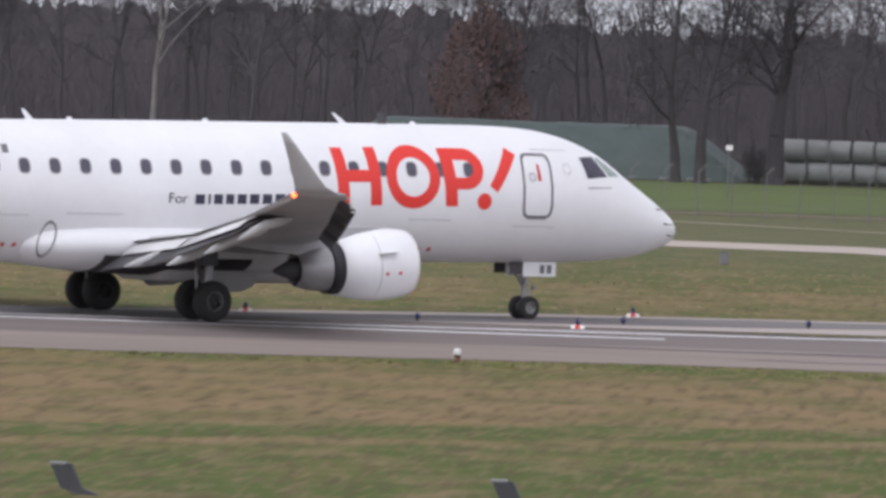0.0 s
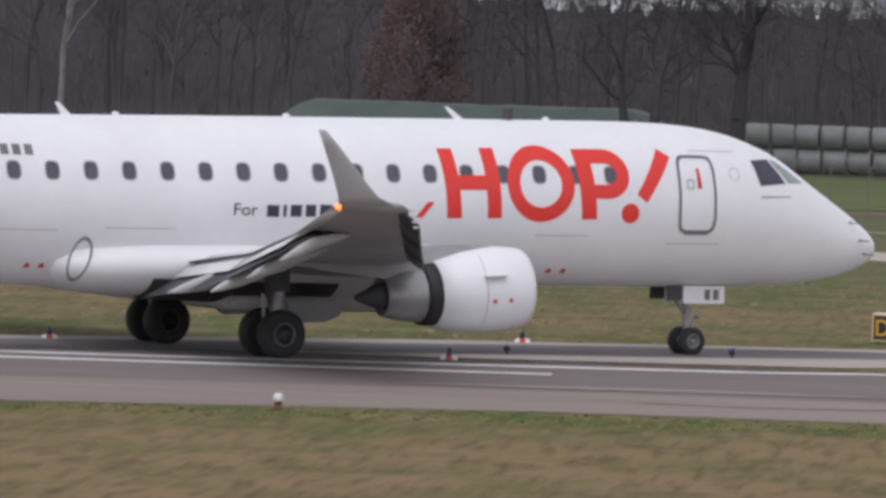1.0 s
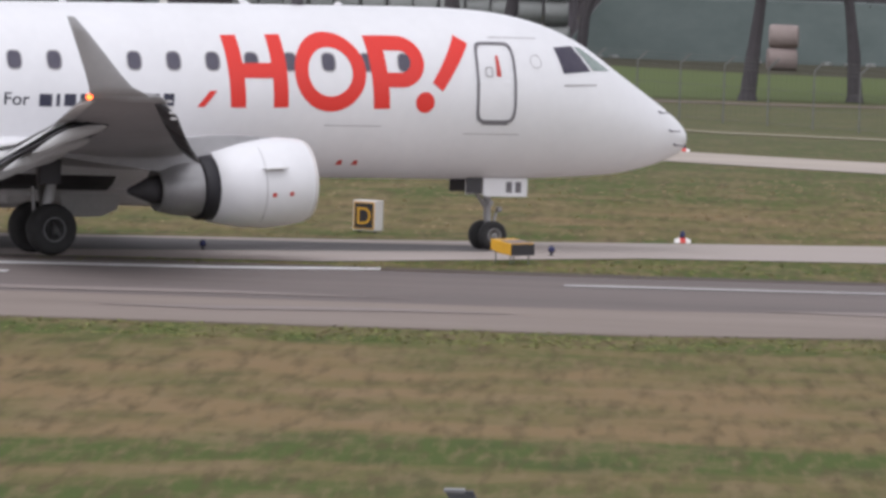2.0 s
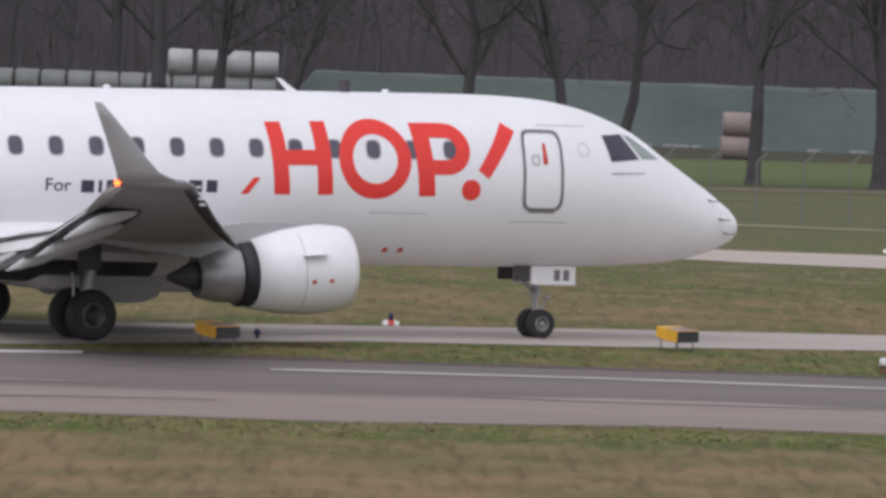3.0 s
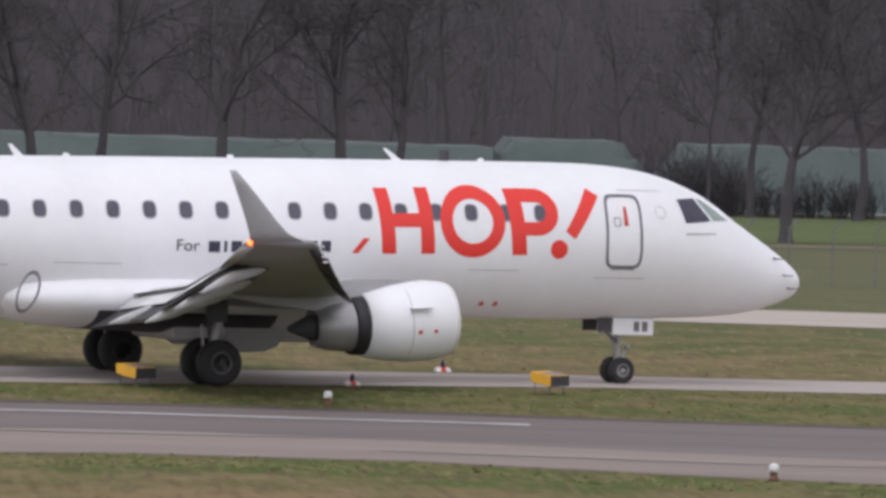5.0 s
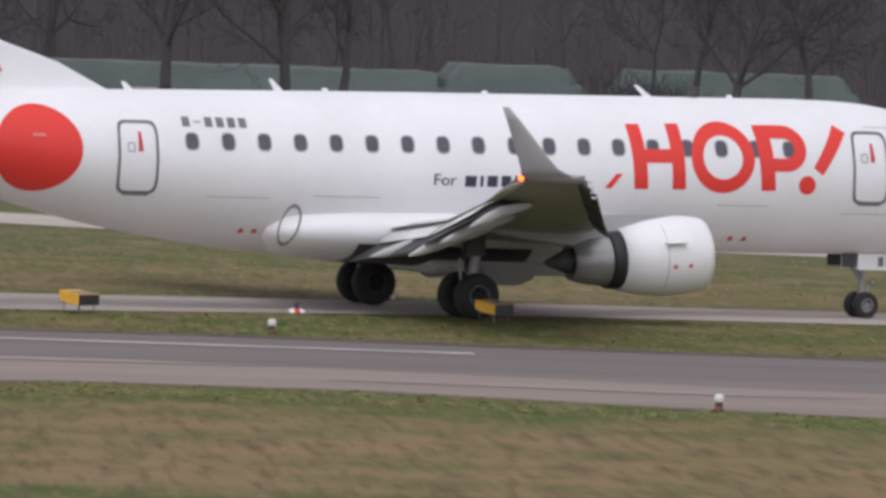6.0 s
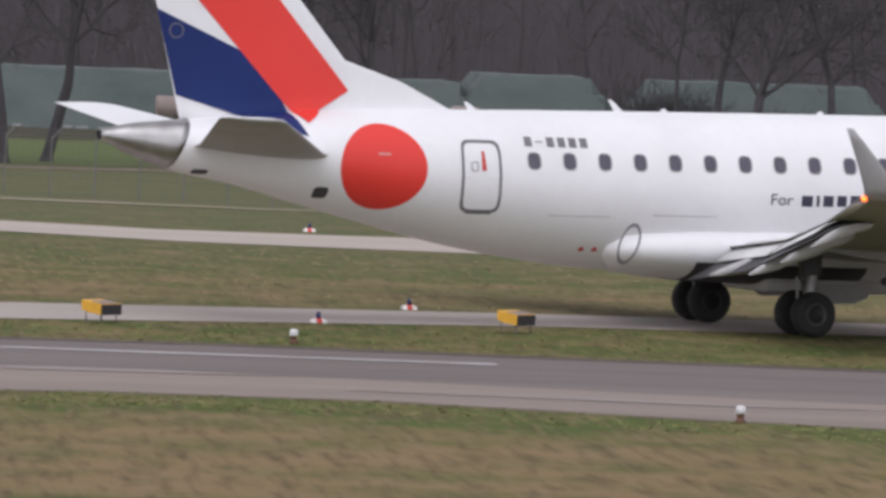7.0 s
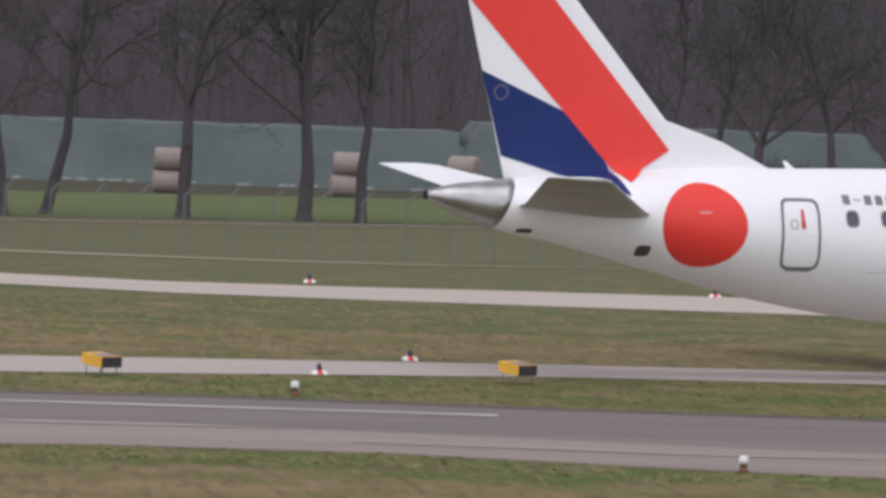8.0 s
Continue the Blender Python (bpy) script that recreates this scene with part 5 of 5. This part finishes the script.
def bare_tree(place, seed, height, radius, fork, lean=0.0, spread=1.0, bark="bark", label="bare broad winter tree with dark forking limbs", rz=0):
    a = thing("tree", label, "tree", pose(*place, 0, 0, 0, rz))
    segs = skeleton_tree(seed, height, radius, fork, 4, lean, spread)
    arrays("trunk", *limbs(segs, 0, 1, 0.03), M[bark], a)["label"] = "dark forking trunk" if bark == "bark" else "pale trunk"
    arrays("crown", *limbs(segs, 2, 5, 0.012), M["bark"], a)["label"] = "open crown of bare twigs"
    return a


TREES = ((18.35, 267.4, 11, 10, 0.30, 1.9, 0.05), (20.5, 268.5, 12, 9, 0.24, 2.0, 0.0), (13.9, 266.9, 13, 10, 0.27, 2.6, 0.03), (36.2, 277.8, 14, 9, 0.27, 1.7, 0.0), (3.4, 262, 15, 10, 0.30, 1.8, 0.1),
         (7.2, 264, 16, 10, 0.28, 1.8, -0.05), (8.9, 267, 17, 10, 0.22, 3.0, 0.25), (-18.9, 329, 18, 12, 0.46, 2.4, 0.02), (-23.6, 326, 19, 9, 0.28, 1.6, -0.05), (-22.4, 326, 20, 10, 0.30, 2.4, 0.0),
         (-8.3, 318, 21, 11, 0.42, 2.0, -0.1), (-6.2, 318, 22, 9, 0.33, 1.8, 0.1), (-3.0, 316, 23, 9, 0.26, 1.8, 0.1), (39.8, 318, 24, 9, 0.2, 2.4, 0.0), (44.6, 318, 25, 9, 0.24, 1.8, 0.12), (38.2, 320, 26, 9, 0.12, 2.6, 0.0),
         (-11.5, 352, 28, 12, 0.36, 2.4, 0.0))
for x, y, sd, hgt, r, fork, lean in TREES:
    bare_tree((x, y), sd, hgt, r * 0.86, fork, lean, 0.95, rz=(sd * 77) % 360 if lean == 0 else 0)
bare_tree((-52.3, 345), 41, 13, 0.16, 2.5, 0.06, 0.6, "birch", "pale birch with a slender bare crown")
# the russet tree that keeps its dead leaves
a = thing("tree", "rounded tree with dense russet dead leaves", "tree", pose(-35.6, 350, 0))
segs = skeleton_tree(43, 8.0, 0.3, 1.5, 3, 0, 0.8)
arrays("trunk", *limbs(segs, 0, 3, 0.02), M["bark"], a)
rng = np.random.default_rng(4)
n = 15000
c = rng.normal(size=(n, 3))
c /= np.linalg.norm(c, axis=1)[:, None]
rad = rng.uniform(0.35, 1, n) ** 0.5
lump = 1 + 0.22 * np.sin(c[:, 0] * 5 + 1) * np.cos(c[:, 2] * 6)
c = c * (rad * lump)[:, None] * np.array([2.9, 2.6, 4.0]) + np.array([0, 0, 4.5])
c[:, :2] *= (1.15 - 0.06 * c[:, 2])[:, None]
e = rng.normal(size=(n, 2, 3)) * 0.075
arrays("crown", np.stack([c, c + e[:, 0], c + e[:, 1]], 1).reshape(-1, 3).tolist(), np.arange(3 * n).reshape(-1, 3).tolist(), M["russet"], a)["label"] = "russet leaves"

# the wood behind, uncountable
def skyline(x):
    """Height of the dense part of the far wood."""
    return float(np.interp(x, (-260, -80, -66, -58, -46, -38, -27, -12, -7, 0, 4, 300), (9.5, 8.2, 7.3, 7.7, 7.8, 7.1, 7.0, 7.0, 6.9, 7.0, 14, 14)))


def stand(bases, count, x0, x1, y_at, lo, hi, seed):
    """Many trees from a few, each turned and scaled, as one mesh."""
    rng = np.random.default_rng(seed)
    vs, fs, n = [], [], 0
    for i in range(count):
        v, f = bases[i % len(bases)]
        an, sc, x = rng.uniform(0, 6.28), rng.uniform(lo, hi), x0 + (x1 - x0) * (i + rng.uniform(0, 1)) / count
        y0, y1 = y_at(x)
        R = np.array([[math.cos(an), -math.sin(an), 0], [math.sin(an), math.cos(an), 0], [0, 0, 1]])
        vs.append((v * sc) @ R.T + np.array([x, rng.uniform(y0, y1), 0]))
        fs.append(f + n)
        n += len(v)
    return np.concatenate(vs).tolist(), np.concatenate(fs).tolist()


def bases_of(shapes, levels, thin):
    out = [limbs(skeleton_tree(sd, h, r, fork, levels, 0, sp), 0, levels, thin) for sd, h, r, fork, sp in shapes]
    return [(np.array(v), np.array([f if len(f) == 4 else (*f, f[-1]) for f in fs])) for v, fs in out]


depth = lambda x: (356, 415) if x < -4 else (344, 400)
wood = arrays("woodland", *stand(bases_of([(60 + k, 9.5 + k, 0.075 + 0.012 * k, 1.2 + 0.4 * k, 0.8) for k in range(5)], 3, 0.01), 125, -80, 95, depth, 0.7, 1.15, 9), M["twig"])
tagged(wood, "dense leafless woodland behind the field", "wood", kind="stuff")
# hazed twig colour here too, in place of the darker bark
wood = arrays("woodland", *stand(bases_of([(80 + k, 10.5 + 0.7 * k, 0.13, 2.0 + 0.5 * k, 0.85) for k in range(4)], 4, 0.009), 26, -72, 2, lambda x: (350, 395), 0.8, 1.15, 10), M["twig"])
tagged(wood, "taller bare trees with fine twigs against the sky", "wood", kind="stuff")


def bush(x, y, width, height, seed):
    """A leafless shrub: many thin stems from one root."""
    rng = random.Random(seed)
    a = thing("bush", "leafless dark shrub of thin twigs before the mounds", "bush", pose(x, y, 0), group="shrubs before the mounds")
    segs = []
    for k in range(42):
        p = Vector((rng.gauss(0, 0.25) * width, rng.gauss(0, 0.15) * width, -0.03))
        d = Vector((rng.gauss(0, 0.3), rng.gauss(0, 0.3), 1)).normalized()
        ln, r = height * rng.uniform(0.5, 1.0), rng.uniform(0.014, 0.028)
        for j in range(4):
            q = p + d * ln / 4
            segs.append((p, q, r, r * 0.75, 2))
            for _ in range(3):
                w = (d + Vector((rng.gauss(0, 0.55), rng.gauss(0, 0.5), rng.gauss(0.1, 0.3)))).normalized()
                segs.append((q, q + w * ln * rng.uniform(0.15, 0.35), r * 0.6, r * 0.25, 3))
            d = (d + Vector((rng.gauss(0, 0.16), rng.gauss(0, 0.16), 0.05))).normalized()
            p, r = q, r * 0.75
    arrays("crown", *limbs(segs, 0, 5, 0.009), M["bark"], a)["label"] = "tangle of thin dark twigs"


for i, (x, y, w, h) in enumerate(((37.0, 321, 1.3, 2.2), (38.1, 322, 1.4, 2.4), (39.3, 321, 1.2, 1.8), (40.6, 322, 1.3, 1.5), (43.0, 322, 1.4, 1.9), (45.6, 323, 1.3, 1.6),
                                  (44.3, 322, 1.2, 1.7), (41.8, 321, 1.0, 1.3), (36.5, 323, 1.5, 2.7), (37.6, 324, 1.7, 3.0), (38.7, 323, 1.6, 2.8), (39.9, 324, 1.5, 2.5), (-19.8, 330, 1.2, 1.8), (50.2, 324, 1.4, 2.0))):
    bush(x, y, w, h, 200 + i)
# undergrowth and stems deep in the wood
rng = np.random.default_rng(12)
vs, fs = [], []
for i in range(34000):
    x, y = rng.uniform(-85, 110), rng.uniform(405, 425)
    top = skyline(x) * rng.uniform(0.5, 1.35)
    z = rng.uniform(0, 1) ** 0.8 * top
    w, hgt, t = rng.uniform(0.012, 0.05), rng.uniform(0.5, 2.2), rng.normal(0, 0.4)
    b = len(vs)
    vs += [(x - w, y, max(0, z - hgt / 2)), (x + w, y, max(0, z - hgt / 2)), (x + t + w * 0.3, y + rng.normal(0, 0.3), z + hgt / 2)]
    fs.append((b, b + 1, b + 2))
for i in range(9000):
    x, y = rng.uniform(-85, 110), rng.uniform(343, 354)
    w, hgt, t = rng.uniform(0.02, 0.08), rng.uniform(0.6, 2.6), rng.normal(0, 0.4)
    b = len(vs)
    vs += [(x - w, y, 0), (x + w, y, 0), (x + t, y + rng.normal(0, 0.3), hgt)]
    fs.append((b, b + 1, b + 2))
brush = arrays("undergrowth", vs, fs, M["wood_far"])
tagged(brush, "tangled undergrowth deep in the wood, haze mixed into its colour", "bushes", kind="stuff")
bm = bmesh.new()
xs = np.arange(-260, 300, 0.25)
prev = None
for i, x in enumerate(xs):
    hgt = skyline(x) + 1.3 * abs(noise.noise((x * 0.5, 3, 0))) + 1.1 * abs(noise.noise((x * 2.3, 5, 0))) + 0.9 * abs(noise.noise((x * 7, 0, 0)))
    cur = (bm.verts.new((x, 428, 0)), bm.verts.new((x, 428, hgt)))
    if prev:
        bm.faces.new((prev[0], cur[0], cur[1], prev[1]))
    prev = cur
tagged(put("backdrop", bm, M["wood_far"]), "depth of the far wood, greyed by haze put into its colour", "wood", kind="structure")

# ---- tufts of grass ----
def tufts(name, n, x0, x1, y0, y1, lo, hi, material, seed, keep):
    rng = np.random.default_rng(seed)
    x, y = rng.uniform(x0, x1, n), rng.uniform(y0, y1, n)
    k = keep(x, y) & (np.array([noise.noise((float(p) * 0.25, float(q) * 0.5, seed)) for p, q in zip(x, y)]) > rng.uniform(-1.2, 0.6, n))
    x, y = x[k], y[k]
    n = len(x)
    vs = np.zeros((n, 3, 3, 3))
    for b in range(3):
        an = rng.uniform(0, 6.28, n)
        w, h = rng.uniform(0.012, 0.035, n), rng.uniform(lo, hi, n)
        ox, oy = rng.normal(0, 0.04, n), rng.normal(0, 0.04, n)
        vs[:, b, 0] = np.stack([x + ox - w * np.cos(an), y + oy - w * np.sin(an), 0 * x], 1)
        vs[:, b, 1] = np.stack([x + ox + w * np.cos(an), y + oy + w * np.sin(an), 0 * x], 1)
        vs[:, b, 2] = np.stack([x + ox + rng.normal(0, 0.12, n), y + oy + rng.normal(0, 0.12, n), h], 1)
    ob = arrays(name, vs.reshape(-1, 3).tolist(), np.arange(n * 9).reshape(-1, 3).tolist(), material)
    tagged(ob, "short winter grass beside the pavement", "grass", kind="stuff")


nx, ny = zip(*NEAR)
gx, gy = zip(*FAR)
front = lambda x, y: y < np.interp(x, nx, ny) - 0.05
strips = lambda x, y: (y > np.interp(x, gx, gy) + 0.1) & (x > -14) & (y < np.interp(x, (-15, -6, 0, 5, 16, 24, 60), (140.4, 142.4, 147.6, 149.0, 153.4, 154.6, 157)) - 0.1)
behind = lambda x, y: (y > np.interp(x, (-60, -27, -15, -6, 0, 5, 16, 24, 60), (138.7, 140.6, 148.2, 151.8, 154.2, 156, 159.8, 161, 164.5)) + 0.1)
tufts("grass_tufts", 9000, -32, 30, 117, 125, 0.01, 0.04, M["moss"], 4, lambda x, y: front(x, y) & (y > np.interp(x, nx, ny) - 4))
tufts("grass_tufts", 4000, -14, 30, 140, 157, 0.015, 0.05, M["moss"], 5, strips)
tufts("grass_tufts", 4000, -32, 36, 139, 190, 0.015, 0.05, M["blade"], 7, behind)


# ---- what moves ----
def motions():
    rows = [
        (0.0, -11.910, 147.220, 37.946),
        (0.25, -10.310, 147.541, 36.501),
        (0.5, -8.758, 147.797, 35.148),
        (0.75, -7.268, 147.974, 33.949),
        (1.0, -5.739, 148.265, 32.859),
        (1.25, -4.087, 148.846, 31.806),
        (1.5, -2.427, 149.618, 30.745),
        (1.75, -0.869, 150.435, 29.657),
        (2.0, 0.712, 151.217, 28.616),
        (2.25, 2.417, 151.904, 27.664),
        (2.5, 4.118, 152.459, 26.698),
        (2.75, 5.798, 152.933, 25.733),
        (3.0, 7.465, 153.390, 24.804),
        (3.25, 9.128, 153.895, 23.949),
        (3.5, 10.787, 154.484, 23.189),
        (3.75, 12.405, 155.043, 22.478),
        (4.0, 14.052, 155.511, 21.865),
        (4.25, 15.796, 155.897, 21.412),
        (4.5, 17.530, 156.359, 21.086),
        (4.75, 19.174, 156.961, 20.832),
        (5.0, 20.829, 157.446, 20.609),
        (5.25, 22.506, 157.838, 20.395),
        (5.5, 24.195, 158.215, 20.172),
        (5.75, 25.885, 158.656, 19.920),
        (6.0, 27.587, 159.182, 19.625),
        (6.25, 29.401, 159.536, 19.293),
        (6.5, 31.219, 159.783, 18.893),
        (6.75, 32.922, 160.072, 18.406),
        (7.0, 34.622, 160.377, 17.907),
        (7.25, 36.442, 160.655, 17.471),
        (7.5, 38.300, 160.974, 17.063),
        (7.75, 40.093, 161.400, 16.637),
        (8.0, 41.837, 161.893, 16.195),
    ]
    walk(airliner, [(t, pose(x, y, 0, 0, 0, rz)) for t, x, y, rz in rows])
    # the added shutter opens once, so the lamp shows a single flash
    for shutter, at in SHUTTER:
        walk(shutter, [(t, pose(*at, 0, 0, -114.3 + q)) for t, q in ((0, -160), (3.6, -160), (3.7, -160), (3.8, -160), (3.9, -80), (4.0, 0), (4.1, 80), (4.2, 160), (4.3, 160), (4.4, 160), (8, 160))])
    ts = [r[0] for r in rows]
    gone = [0.0]
    for p, q in zip(rows, rows[1:]):
        gone.append(gone[-1] + math.hypot(q[1] - p[1], q[2] - p[2]))
    for wheel, at, radius in WHEELS:
        walk(wheel, [(k / FPS, pose(*at, 0, math.degrees(float(np.interp(k / FPS, ts, gone)) / radius), 0)) for k in range(8 * FPS + 1)])


motions()
